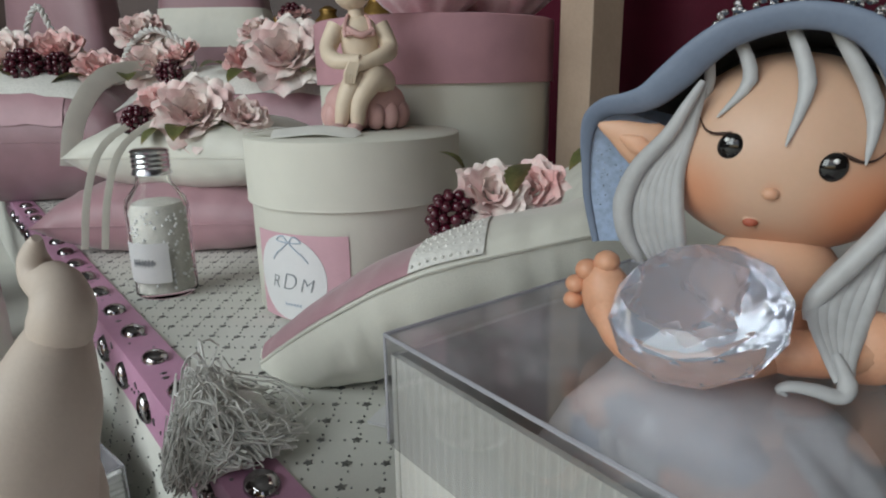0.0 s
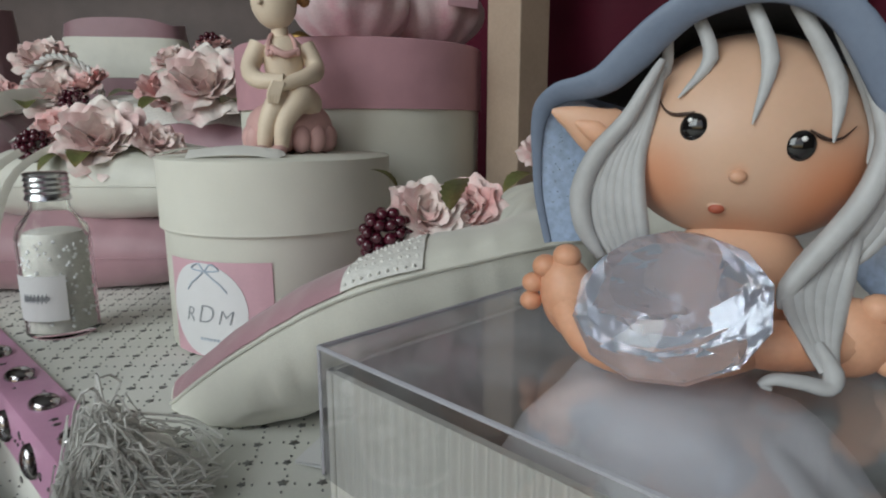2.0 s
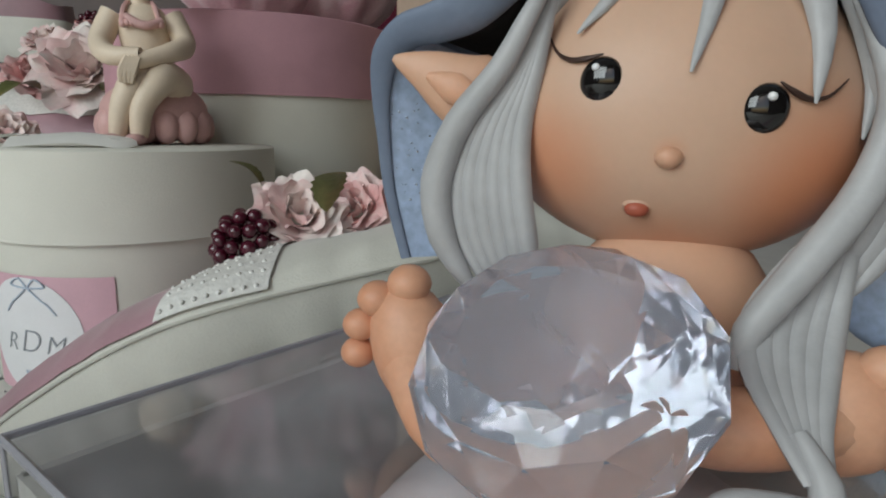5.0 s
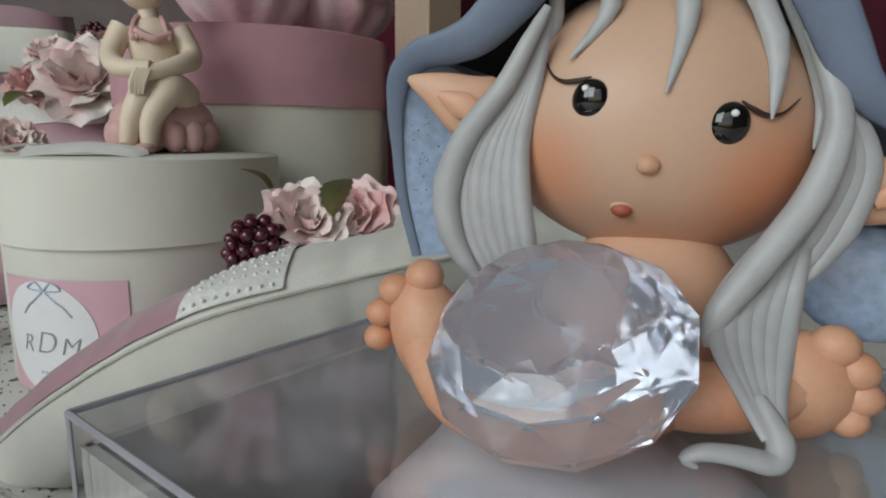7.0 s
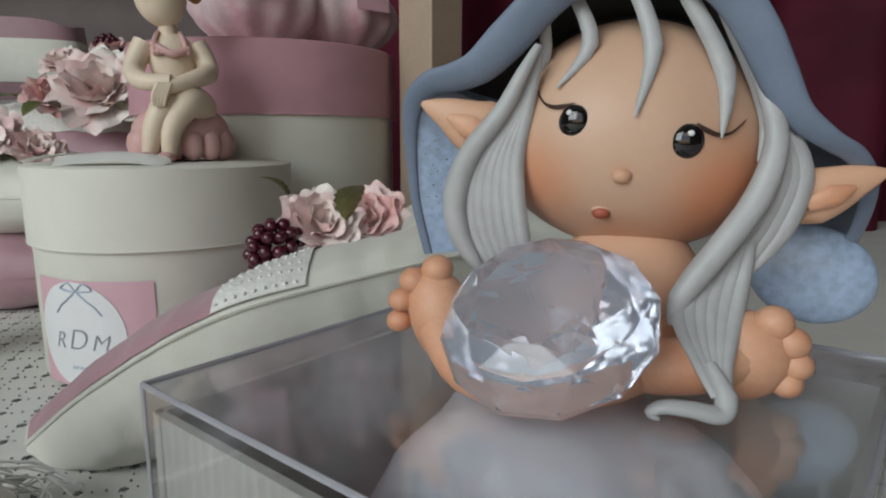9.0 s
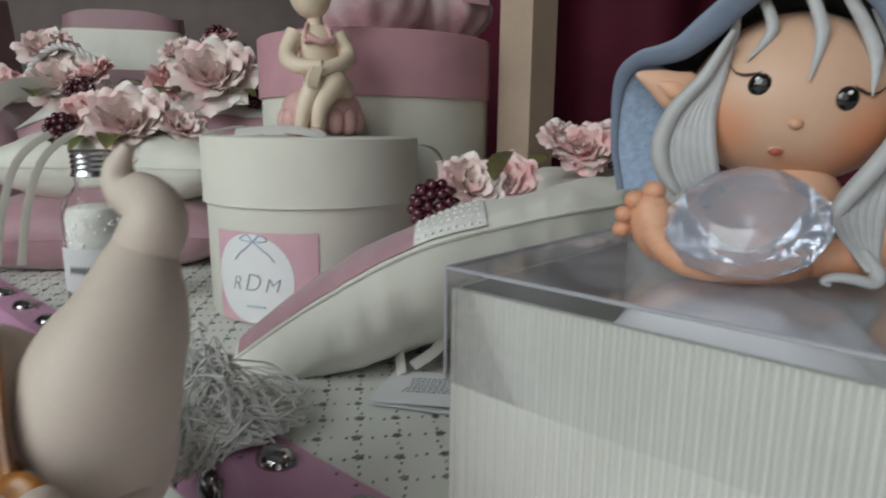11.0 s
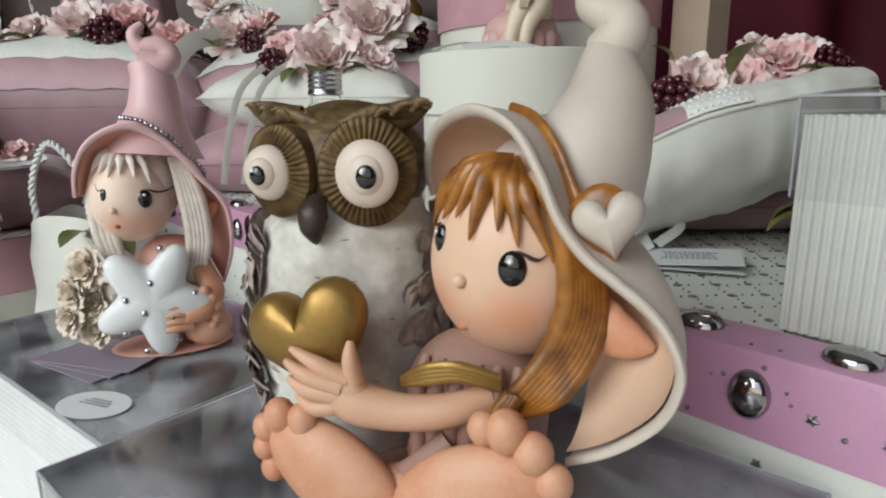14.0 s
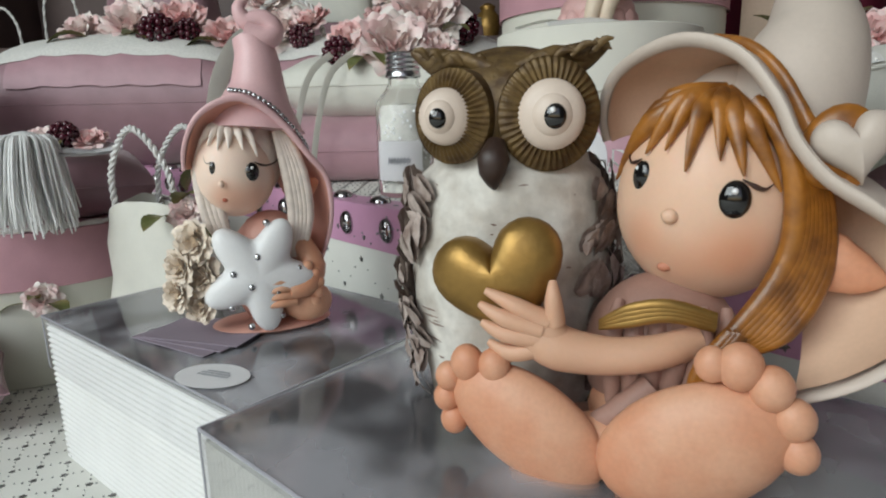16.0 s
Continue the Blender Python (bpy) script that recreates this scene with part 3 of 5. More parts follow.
BOTH = (True, False)
cushion(pose(-0.250, 0.545, 0, 0, 0, 4), 0.200, 0.165, 0.066, PINK_CLOTH, "dusty pink satin cushion under a cream one", 1.0, flatten=0.2)
cushion(pose(-0.230, 0.540, 0.052, 0, 0, -4), 0.172, 0.145, 0.062, CREAM_CLOTH, "plump cream satin cushion with a rose on top", 2.0, flatten=0.15)
cushion(pose(-0.57, 0.78, 0, 0, 0, 6), 0.34, 0.25, 0.165, MAUVE_CLOTH, "large mauve satin cushion with a lace top panel", 3.0, bands=((0.0, 0.62, PINK_CLOTH, 0.5, -0.985, -0.5, (True,)), (0.0, 0.80, LACE, 1.0, -0.86, 0.8, (True,))), flatten=0.12)
cushion(pose(-0.245, 0.80, 0, 0, 0, -3), 0.36, 0.25, 0.165, PINK_CLOTH, "large pink satin cushion with a lace top panel", 4.0, bands=((0.0, 0.9, LACE, 0.9, -0.88, 0.8, (True,)),), flatten=0.12)
cushion(pose(0.045, 0.335, 0.0, 0, 0, 0), 0.14, 0.11, 0.034, MAUVE_CLOTH, "small mauve satin cushion under a leaning one", 6.0)
cushion(pose(0.125, 0.415, 0, 0, 0, 12), 0.15, 0.13, 0.088, CREAM_CLOTH, "cream satin cushion with coral roses on top", 7.0, flatten=0.08)


def ring_cushion():
    """A lens-shaped cushion that stands leaning on its long side, one tip down on the shelf."""
    t = thing("cushion", pose(0, 0, 0), "cream satin ring cushion leaning with a pink and lace band", "cushion", "cushions")
    front = [(-0.099, 0.276, 0.003), (-0.062, 0.242, 0.036), (-0.0185, 0.2235, 0.0635), (0.032, 0.231, 0.0745), (0.072, 0.248, 0.078), (0.088, 0.270, 0.0775)]
    back = [(-0.096, 0.279, 0.004), (-0.058, 0.318, 0.014), (-0.008, 0.338, 0.030), (0.040, 0.336, 0.046), (0.078, 0.318, 0.064), (0.090, 0.290, 0.076)]

    def line(pts, s):
        k = min(int(s * 5), 4)
        f = s * 5 - k
        P = [Vector(p) for p in (pts[max(k - 1, 0)], pts[k], pts[k + 1], pts[min(k + 2, 5)])]
        return P[1] * (2 * f ** 3 - 3 * f ** 2 + 1) + (P[2] - P[0]) * 0.5 * (f ** 3 - 2 * f ** 2 + f) + P[2] * (3 * f ** 2 - 2 * f ** 3) + (P[3] - P[1]) * 0.5 * (f ** 3 - f ** 2)

    def skin(u, v, top, lift=0.0):
        p = line(front, u).lerp(line(back, u), v)
        k = math.sin(math.pi * v) ** 0.6 * math.sin(math.pi * (0.04 + 0.92 * u)) ** 0.5
        wr = 1 + 0.10 * noise.noise(Vector((u * 9, v * 4, 2))) + 0.05 * noise.noise(Vector((u * 26, v * 9, 5))) + 0.16 * math.sin(u * 75 + 2 * math.sin(u * 21)) * max(0, 1 - v * 5)
        d = Vector((0.0, -0.15, 1.0)) * 0.019 if top else Vector((0.1, -0.42, -0.9)) * 0.040
        q = p + d * (k * wr) + (Vector((0, -0.5, 0.8)) * lift)
        q.z = max(q.z, 0.0008)
        return q
    c = Clay()
    for top in (True, False):
        c.sheet(lambda u, v: skin(u, max(1e-4, min(0.9999, v)), top), 60, 30, CREAM_CLOTH)
    part("cover", c, t)
    for a, b, bm_, up in ((0.015, 0.40, PINK_CLOTH, 0.0005), (0.395, 0.505, LACE, 0.0010)):
        c = Clay()
        c.sheet(lambda u, v: skin(a + (b - a) * u, 0.004 + 0.99 * v, True, up), 26, 30, bm_)
        if bm_ is LACE:
            for i in range(9):
                for j in range(7):
                    c.ball(skin(a + (b - a) * (i + 0.5 + 0.25 * (j % 2)) / 9.5, 0.02 + 0.05 * j, True, 0.0008), 0.0007, LACE, n=8)
        part("band", c, t, bm_.name.replace("_", " ") + " band")
    c = Clay()
    c.tube([line(front, k / 30) + Vector((0, -0.0004, 0)) for k in range(31)], 0.0008, CREAM_CLOTH, 6, steps=1)
    part("seam", c, t)


ring_cushion()


# ---- roses, berries, leaves ----
def rose_mesh(seed, petal, r=0.016):
    """Ruffled cloth rose of many cupped petals, opening upwards."""
    rnd = random.Random(seed)
    c = Clay()
    for ring, (count, tilt, size) in enumerate(((3, 0.10, 0.52), (4, 0.30, 0.70), (6, 0.62, 0.88), (7, 0.95, 1.02), (6, 1.25, 1.1))):
        for k in range(count):
            a = 6.2832 * k / count + ring * 0.7 + rnd.uniform(-0.2, 0.2)
            tl, s = tilt + rnd.uniform(-0.12, 0.12), size * r * rnd.uniform(0.9, 1.1)
            ph = rnd.uniform(0, 6)

            def fn(u, v):
                w = (u - 0.5) * 2
                wide = s * 0.85 * math.sin(min(1.0, v * 1.25 + 0.12) * 1.5708) * (1 - 0.25 * max(0, v - 0.75) * 4)
                bend = w * 0.9
                rad = s * 0.25 + v * s * math.sin(tl) + 0.12 * s * v * v * math.sin(3 * w + ph)
                x = rad * 1.0 - 0.35 * wide * (1 - math.cos(bend))
                y = wide * math.sin(bend)
                z = v * s * math.cos(tl) * 1.05 - 0.25 * s * max(0, v - 0.6) * tl + 0.09 * s * math.sin(6 * w + ph) * v * v
                return Vector((x * math.cos(a) - y * math.sin(a), x * math.sin(a) + y * math.cos(a), z + 0.004))
            c.sheet(fn, 8, 6, petal)
    return c


def berry_clay(r=0.009, seed=0):
    c = Clay()
    rnd = random.Random(seed)
    for k in range(46):
        zz = 1 - 2 * (k + 0.5) / 46
        a = k * 2.39996
        q = math.sqrt(1 - zz * zz)
        c.ball((r * q * math.cos(a), r * q * math.sin(a), r * zz * 1.15), r * 0.27 * rnd.uniform(0.9, 1.1), BERRY, n=10)
    return c


def leaf_clay(length, seed):
    rnd = random.Random(seed)
    c = Clay()
    curl = rnd.uniform(0.1, 0.5)

    def fn(u, v):
        w = (u - 0.5) * length * 0.55 * max(0.0, math.sin(min(1, v * 1.02) * math.pi)) ** 0.7 * (1 + 0.10 * math.sin(v * 40))
        return Vector((v * length, w, 0.25 * abs(w) + length * 0.15 * math.sin(v * 3) - curl * length * v * v * 0.3))
    c.sheet(fn, 6, 14, LEAF)
    return c


ROSES = [rose_mesh(k, PETAL if k % 2 else PETAL_PALE).mesh("blossom") for k in range(4)]
BERRIES = berry_clay().mesh("berry")
LEAVES = [leaf_clay(0.024, k).mesh("leaf") for k in range(3)]


def posy(m, label, blossoms, berries=(), leaves=()):
    """A sprig: blossoms (x, y, z, tilt, turn, scale), berries (x, y, z, scale), leaves (x, y, z, tilt, turn, scale)."""
    t = thing("rose_sprig", m, label, "flowers", "rose sprigs")
    for i, (x, y, z, tilt, turn, s) in enumerate(blossoms):
        ob = new("blossom", ROSES[(i + int(abs(x * 1000))) % 4])
        ob.parent, ob.matrix_basis = t, pose(x, y, z, tilt, 0, turn) @ Matrix.Scale(s, 4)
    for x, y, z, s in berries:
        ob = new("berry", BERRIES)
        ob.parent, ob.matrix_basis = t, pose(x, y, z, 20, 35, x * 900) @ Matrix.Scale(s, 4)
    for i, (x, y, z, tilt, turn, s) in enumerate(leaves):
        ob = new("leaf", LEAVES[i % 3])
        ob.parent, ob.matrix_basis = t, pose(x, y, z, 0, tilt, turn) @ Matrix.Scale(s, 4)
    return t


posy(pose(-0.226, 0.500, 0.104), "pale pink cloth rose with a blackberry and olive leaves", [(0.008, 0, 0.002, 55, 10, 1.5), (-0.024, 0.008, 0.008, 50, -20, 1.05), (0.044, 0.0, 0.0, 45, 40, 0.9)],
     [(-0.036, -0.012, 0.0, 1.2)], [(0.0, -0.012, -0.003, 10, -80, 1.3), (0.02, -0.01, -0.002, 8, -20, 1.3), (-0.01, -0.012, -0.004, 15, -120, 1.2)])
posy(pose(-0.395, 0.745, 0.145), "pink cloth roses with buds and dark leaves", [(0.02, 0, 0.004, 50, 0, 1.7), (-0.05, 0, 0, 45, 30, 1.3), (0.0, 0.02, 0.04, 40, 0, 1.5), (0.06, -0.01, 0.012, 40, -30, 1.2)],
     [(0.05, -0.03, 0.0, 1.3)], [(-0.05, -0.02, -0.004, 5, -150, 1.8), (0.0, -0.03, -0.004, 5, -60, 1.6)])
posy(pose(-0.20, 0.70, 0.148), "coral pink cloth rose with buds, berries and leaves", [(0, 0, 0.006, 55, 0, 2.1), (-0.05, 0, 0, 50, 40, 1.2), (-0.04, 0.02, 0.035, 40, -20, 1.0), (0.0, 0.03, 0.05, 20, 0, 0.9)],
     [(0.042, 0, 0.0, 1.7), (-0.005, 0.03, 0.055, 1.3)], [(-0.03, -0.03, -0.006, 5, -110, 1.8), (0.02, -0.03, -0.006, 5, -40, 1.6), (-0.07, 0, 0, -10, 170, 1.5)])
posy(pose(-0.555, 0.745, 0.155), "faded pink cloth roses with dark berries", [(0, 0, 0.006, 50, 0, 1.7), (0.05, 0.02, 0.01, 40, 20, 1.6), (-0.06, 0, -0.002, 45, -10, 1.4)],
     [(0.04, -0.03, -0.002, 1.9), (0.07, -0.015, 0.0, 1.4)], [(-0.04, -0.03, -0.006, 5, -150, 2.0), (0.0, -0.03, -0.006, 5, -30, 1.8)])
posy(pose(0.010, 0.294, 0.0845), "pale rose with a ripe blackberry and yellow-green leaf", [(0.002, 0.004, -0.006, 50, 10, 0.85), (0.024, 0.010, -0.004, 60, -30, 0.75)],
     [(-0.016, -0.006, -0.012, 1.1)], [(0.012, -0.012, 0.0, -50, -70, 0.9), (-0.01, 0.004, 0.006, -40, 170, 0.7)])
posy(pose(0.093, 0.385, 0.093), "coral rosebuds with blackberries and a white ribbon loop", [(-0.008, 0, 0.004, 40, 20, 0.85), (0.006, -0.006, 0.001, 60, -20, 0.85), (0.03, 0.01, 0.004, 40, 10, 0.85)],
     [(0.028, -0.014, 0.002, 1.0), (0.044, -0.006, -0.002, 0.8)], [(-0.012, -0.01, -0.002, 10, -150, 1.2), (0.01, -0.016, -0.002, 10, -60, 1.1)])


# ---- cord handles, bags ----
def cord_arc(name, pts, r, parent, turns):
    """Two strands twisted round one another along an arc."""
    c = Clay()
    P = [Vector(p) for p in pts]
    n = 90
    line = []
    for i in range(n + 1):
        s = i / n * (len(P) - 1)
        k = min(int(s), len(P) - 2)
        f = s - k
        a, b = P[max(k - 1, 0)], P[min(k + 2, len(P) - 1)]
        line.append(P[k] * (2 * f ** 3 - 3 * f ** 2 + 1) + (P[k + 1] - a) * 0.5 * (f ** 3 - 2 * f ** 2 + f) + P[k + 1] * (3 * f ** 2 - 2 * f ** 3) + (b - P[k]) * 0.5 * (f ** 3 - f ** 2))
    for ph in (0, math.pi):
        pts2 = []
        for i, p in enumerate(line):
            d = (line[min(i + 1, n)] - line[max(i - 1, 0)]).normalized()
            x = d.cross(Vector((0.1, 1, 0.2))).normalized()
            y = d.cross(x)
            a = ph + i / n * turns * 6.2832
            pts2.append(p + (x * math.cos(a) + y * math.sin(a)) * r * 0.55)
        c.tube(pts2, r * 0.62, CORD, 6, steps=1)
    return part(name, c, parent, "white twisted cord")


def cloth_bag(m, w, d, h, material, label, trim=None, handle=True):
    t = thing("favour_bag", m, label, "bag", "favour bags")
    c = Clay()

    def fn(u, v):
        a = u * 6.2832
        k = 1 - 0.12 * v + 0.05 * math.sin(v * 3.1)
        ca, sa = math.cos(a), math.sin(a)
        x = w / 2 * k * math.copysign(abs(ca) ** 0.5, ca)
        y = d / 2 * k * math.copysign(abs(sa) ** 0.5, sa)
        wob = 0.003 * noise.noise(Vector((x * 30, y * 30, v * 4)))
        return Vector((x + wob, y + wob, h * v + (0.004 * math.sin(3 * a) if v > 0.95 else 0)))
    c.sheet(fn, 40, 10, material, wrap_u=True)
    c.slab((-w * 0.42, -d * 0.42, 0.0006), (w * 0.42, d * 0.42, 0.003), material)
    body = part("bag_body", c, t)
    if trim:
        c = Clay()
        c.sheet(lambda u, v: fn(u, 0.72 + 0.2 * v) * 1.0 + Vector((fn(u, 0.8).x, fn(u, 0.8).y, 0)).normalized() * 0.0012, 40, 2, trim, wrap_u=True)
        part("bag_band", c, body, trim.name.replace("_", " ") + " band")
    if handle:
        for s in (-1, 1):
            cord_arc("handle", [(-w * 0.28, s * d * 0.36, h * 0.9), (-w * 0.26, s * d * 0.4, h + 0.025), (0, s * d * 0.45, h + 0.052), (w * 0.26, s * d * 0.4, h + 0.025), (w * 0.28, s * d * 0.36, h * 0.9)], 0.0022, t, 16)
    return t


cloth_bag(pose(-0.372, 0.392, TABLE, 0, 0, -12), 0.082, 0.06, 0.128, CREAM_CLOTH, "cream cloth favour bag with twisted cord handles")
cloth_bag(pose(-0.36, 0.90, 0, 0, 0, 5), 0.16, 0.08, 0.25, MAUVE_CLOTH, "mauve satin favour bag with a cream band", CREAM_CLOTH, False)
cloth_bag(pose(-0.60, 0.93, 0, 0, 0, -8), 0.17, 0.08, 0.27, MAUVE_CLOTH, "tall plain mauve satin favour bag", None, False)
cloth_bag(pose(-0.185, 0.88, 0, 0, 0, 10), 0.12, 0.08, 0.185, CREAM_CLOTH, "cream satin favour bag with a pink band", PINK_CLOTH, False)
cord = thing("loose_cord", pose(-0.36, 0.735, 0.135), "white twisted cord loop behind the roses", "cord")
cord_arc("cord_loop", [(-0.045, 0, 0), (-0.042, 0, 0.035), (-0.01, 0, 0.058), (0.028, 0, 0.04), (0.038, 0, 0.0)], 0.0035, cord, 12)
cord = thing("loose_cord", pose(-0.53, 0.77, 0.145), "white twisted cord loops behind faded roses", "cord")
cord_arc("cord_loop", [(-0.02, 0, 0), (-0.015, 0, 0.05), (0.005, 0, 0.08), (0.02, 0, 0.05), (0.05, 0, 0.03), (0.055, 0, 0.0)], 0.0035, cord, 13)


# ---- post ----
t = thing("wooden_post", pose(0.087, 0.492, 0, 0, 0, 38), "pale square wooden post behind the boxes", "post")
c = Clay()
c.slab((-0.016, -0.016, 0), (0.016, 0.016, 0.75), WOOD, 0.001)
part("post_shaft", c, t, smooth=False)


# ---- tassels ----
def tassel(m, label, count, length, spread, seed, head=0.005, edge=1.0):
    """A knot with a bundle of limp threads spreading along +x."""
    t = thing("tassel", m, label, "tassel", "tassels")
    rnd = random.Random(seed)
    c = Clay()
    c.ball((0, 0, head), (head * 1.3, head, head), TWINE, n=14)
    for k in range(3):
        c.tube([(0.001 * k, head * math.sin(a), head + head * math.cos(a)) for a in np.linspace(0, 6.28, 12)], 0.0007, TWINE, 5, steps=1)
    part("knot", c, t)
    c = Clay()
    for k in range(count):
        a, l = rnd.gauss(0, 1) * spread, length * rnd.uniform(0.7, 1.1)
        z0 = abs(rnd.gauss(0, 1)) * head * 0.9
        pts = []
        lift = abs(rnd.gauss(0, 0.5))
        for s in (0, 0.12, 0.25, 0.37, 0.5, 0.62, 0.75, 0.87, 1):
            bend = a * s + rnd.uniform(-0.3, 0.3) * (0.4 + s)
            pts.append((l * s * math.cos(bend), l * s * math.sin(bend) + rnd.uniform(-.0022, .0022), max(0.0006 if l * s < edge else -1.0, z0 + head * 1.3 * math.sin(s * 2.6) * rnd.uniform(0.5, 1.4) * (0.5 + lift) - z0 * s - max(0.0, l * s * math.cos(bend) - edge) * 0.9) + rnd.uniform(0, 0.001)))
        c.tube(pts, rnd.uniform(0.0003, 0.00055), TWINE, 4, steps=2)
    part("threads", c, t, "loose white threads")
    return t


tassel(pose(-0.086, 0.216, 0.001, 0, 0, 222), "white thread tassel lying on the pink ribbon", 1300, 0.027, 0.95, 3, 0.009, 0.014)
# ---- clay figurines ----
def curve(pts, s):
    """A smooth line through pts, s from 0 to 1."""
    k = min(int(s * (len(pts) - 1)), len(pts) - 2)
    f = s * (len(pts) - 1) - k
    P = [Vector(p) for p in (pts[max(k - 1, 0)], pts[k], pts[k + 1], pts[min(k + 2, len(pts) - 1)])]
    return P[1] * (2 * f ** 3 - 3 * f ** 2 + 1) + (P[2] - P[0]) * 0.5 * (f ** 3 - 2 * f ** 2 + f) + P[2] * (3 * f ** 2 - 2 * f ** 3) + (P[3] - P[1]) * 0.5 * (f ** 3 - f ** 2)


def heart(clay, centre, size, depth, material, tilt=0.0, yaw=0.0):
    """A puffed heart that faces -y."""
    m = pose(*centre, 0, 0, yaw) @ pose(0, 0, 0, 0, tilt, 0)

    def fn(u, v, side):
        a = u * 6.2832
        x, z = 16 * math.sin(a) ** 3, 13 * math.cos(a) - 5 * math.cos(2 * a) - 2 * math.cos(3 * a) - math.cos(4 * a)
        k = math.sin(v * 1.5708)
        cleft = 1 - 0.35 * math.exp(-(x * k / 3.5) ** 2) * max(0.0, min(1.0, z * k / 8))
        return m @ Vector((x * k * size / 16, side * depth * math.cos(v * 1.5708) ** 0.8 * cleft if v < 1 else 0.0, (z * k + 2.5 * (1 - k)) * size / 16))
    for side in (-1, 1):
        clay.sheet(lambda u, v: fn(u, v, side), 48, 12, material, wrap_u=True)


class Head:
    """A chubby ellipsoid face, turned and tilted, with a way to set features on its skin."""

    def __init__(self, clay, c, r, yaw, tilt, skin, cheek=0.10):
        self.clay, self.r, self.cheek = clay, r, cheek
        self.m = pose(*c, 0, 0, yaw) @ pose(0, 0, 0, 0, tilt, 0)

        def fn(u, v):
            a, b = u * 6.2832, v * math.pi
            return self.m @ self.shape(math.sin(b) * math.cos(a), math.sin(b) * math.sin(a), -math.cos(b))
        clay.sheet(fn, 56, 36, skin, wrap_u=True)

    def shape(self, x, y, z):
        k = 1 + self.cheek * -z * (1 - 0.5 * z * z)
        return Vector((self.r[0] * x * k, self.r[1] * y * (k * 0.5 + 0.5), self.r[2] * z))

    def at(self, x, z, out=0.0):
        """The place on the face at x, z (parts of the radius), lifted by out."""
        y = -math.sqrt(max(0.0, 1 - x * x - z * z))
        p = self.shape(x, y, z)
        return self.m @ (p + Vector((x, y, z)).normalized() * out)

    def eye(self, x, z, rx, rz, ball, glint, lash, wing=1, reach=1.0):
        c = self.at(x, z, -0.25 * rx)
        rot = self.m.to_euler()
        d = [math.degrees(a) for a in rot]
        self.clay.ball(c, (rx, rx * 0.62, rz), ball, (d[0], d[1], d[2] + x * 40), n=28)
        # a small white ball imitates the light's reflection in the eye
        g = self.at(x - rx / self.r[0] * 0.15, z + rz / self.r[2] * 0.42, rx * 0.36)
        self.clay.ball(g, rx * 0.2, glint, n=10)
        sx, sz = rx / self.r[0], rz / self.r[2]
        self.clay.tube([self.at(x + wing * sx * 0.1, z + sz * 1.0, rx * 0.22), self.at(x + wing * sx * 0.8, z + sz * 0.72, rx * 0.22), self.at(x + wing * sx * (1.0 + 0.55 * reach), z + sz * 0.62, rx * 0.16),
                        self.at(x + wing * sx * (1.0 + 1.3 * reach), z + sz * (0.6 + 0.3 * reach), rx * 0.14), self.at(x + wing * sx * (1.0 + 2.1 * reach), z + sz * (0.6 + 1.1 * reach), rx * 0.1)],
                       [rx * 0.04, rx * 0.15, rx * 0.13, rx * 0.08, rx * 0.02], lash, 6)

    def lock(self, pts, radii, material, flat=0.6, n=10):
        """A strand lying over the face: pts (x, z, out)."""
        self.clay.tube([self.at(*p) for p in pts], radii, material, n, flat)


def figurine(name, clay, m, unit, label, category="figurine"):
    clay.v = [(x * unit[0], y * unit[1], z * unit[2]) for x, y, z in clay.v]
    ob = part(name, clay)
    ob.matrix_basis = m
    return tagged(ob, label, category, "clay figurines")


def brilliant(clay, m, r, material, n=12):
    """A cut stone: table, star and crown facets, girdle, two rows of pavilion facets, with flat faces."""
    rings = [(0.52, 0.46, 0.5), (0.80, 0.32, 0.0), (1.0, 0.05, 0.5), (1.0, -0.04, 0.5), (0.66, -0.40, 0.0), (0.26, -0.70, 0.5)]
    verts = []
    for rr, z, off in rings:
        verts += [m @ Vector((r * rr * math.cos(6.2832 * (k + off) / n), r * rr * math.sin(6.2832 * (k + off) / n), r * z)) for k in range(n)]
    verts.append(m @ Vector((0, 0, -0.80 * r)))
    faces = [tuple(range(n))]
    for i in range(len(rings) - 1):
        o1, o2 = rings[i][2], rings[i + 1][2]
        for k in range(n):
            a, b = i * n + k, i * n + (k + 1) % n
            if o1 == o2:
                faces.append((a, b, b + n, a + n))
            elif o1 > o2:
                c0, c1 = (i + 1) * n + k, (i + 1) * n + (k + 1) % n
                faces += [(a, c1, c0), (a, b, c1)]
            else:
                c0, c1 = (i + 1) * n + (k - 1) % n, (i + 1) * n + k
                faces += [(a, c1, c0), (a, b, c1)]
    L = (len(rings) - 1) * n
    faces += [(L + k, L + (k + 1) % n, len(verts) - 1) for k in range(n)]
    clay.add(verts, faces, material)


BLUSH = (0.66, 0.24, 0.11)
BLACK_EYE = mat("black_glass_eye", (0.008, 0.007, 0.007), 0.08, vary=0.05, spec=0.8, bump=0.0)
# white colour for the modelled eye highlights
GLINT = mat("painted_eye_glint", (0.85, 0.85, 0.85), 0.3, vary=0.02)
LASH = mat("dark_brown_lash", (0.05, 0.022, 0.015), 0.5, vary=0.1)
LIP = mat("red_brown_lip", (0.42, 0.10, 0.055), 0.5, vary=0.1)
HOOD_BLUE = mat("powder_blue_clay", (0.195, 0.24, 0.325), 0.55, vary=0.1, size=70, bump=0.12, second=(0.165, 0.205, 0.285))
WING_BLUE = mat("glitter_blue_clay", (0.42, 0.54, 0.74), 0.28, vary=0.2, size=500, bump=0.3, grain=700, coat=0.4)
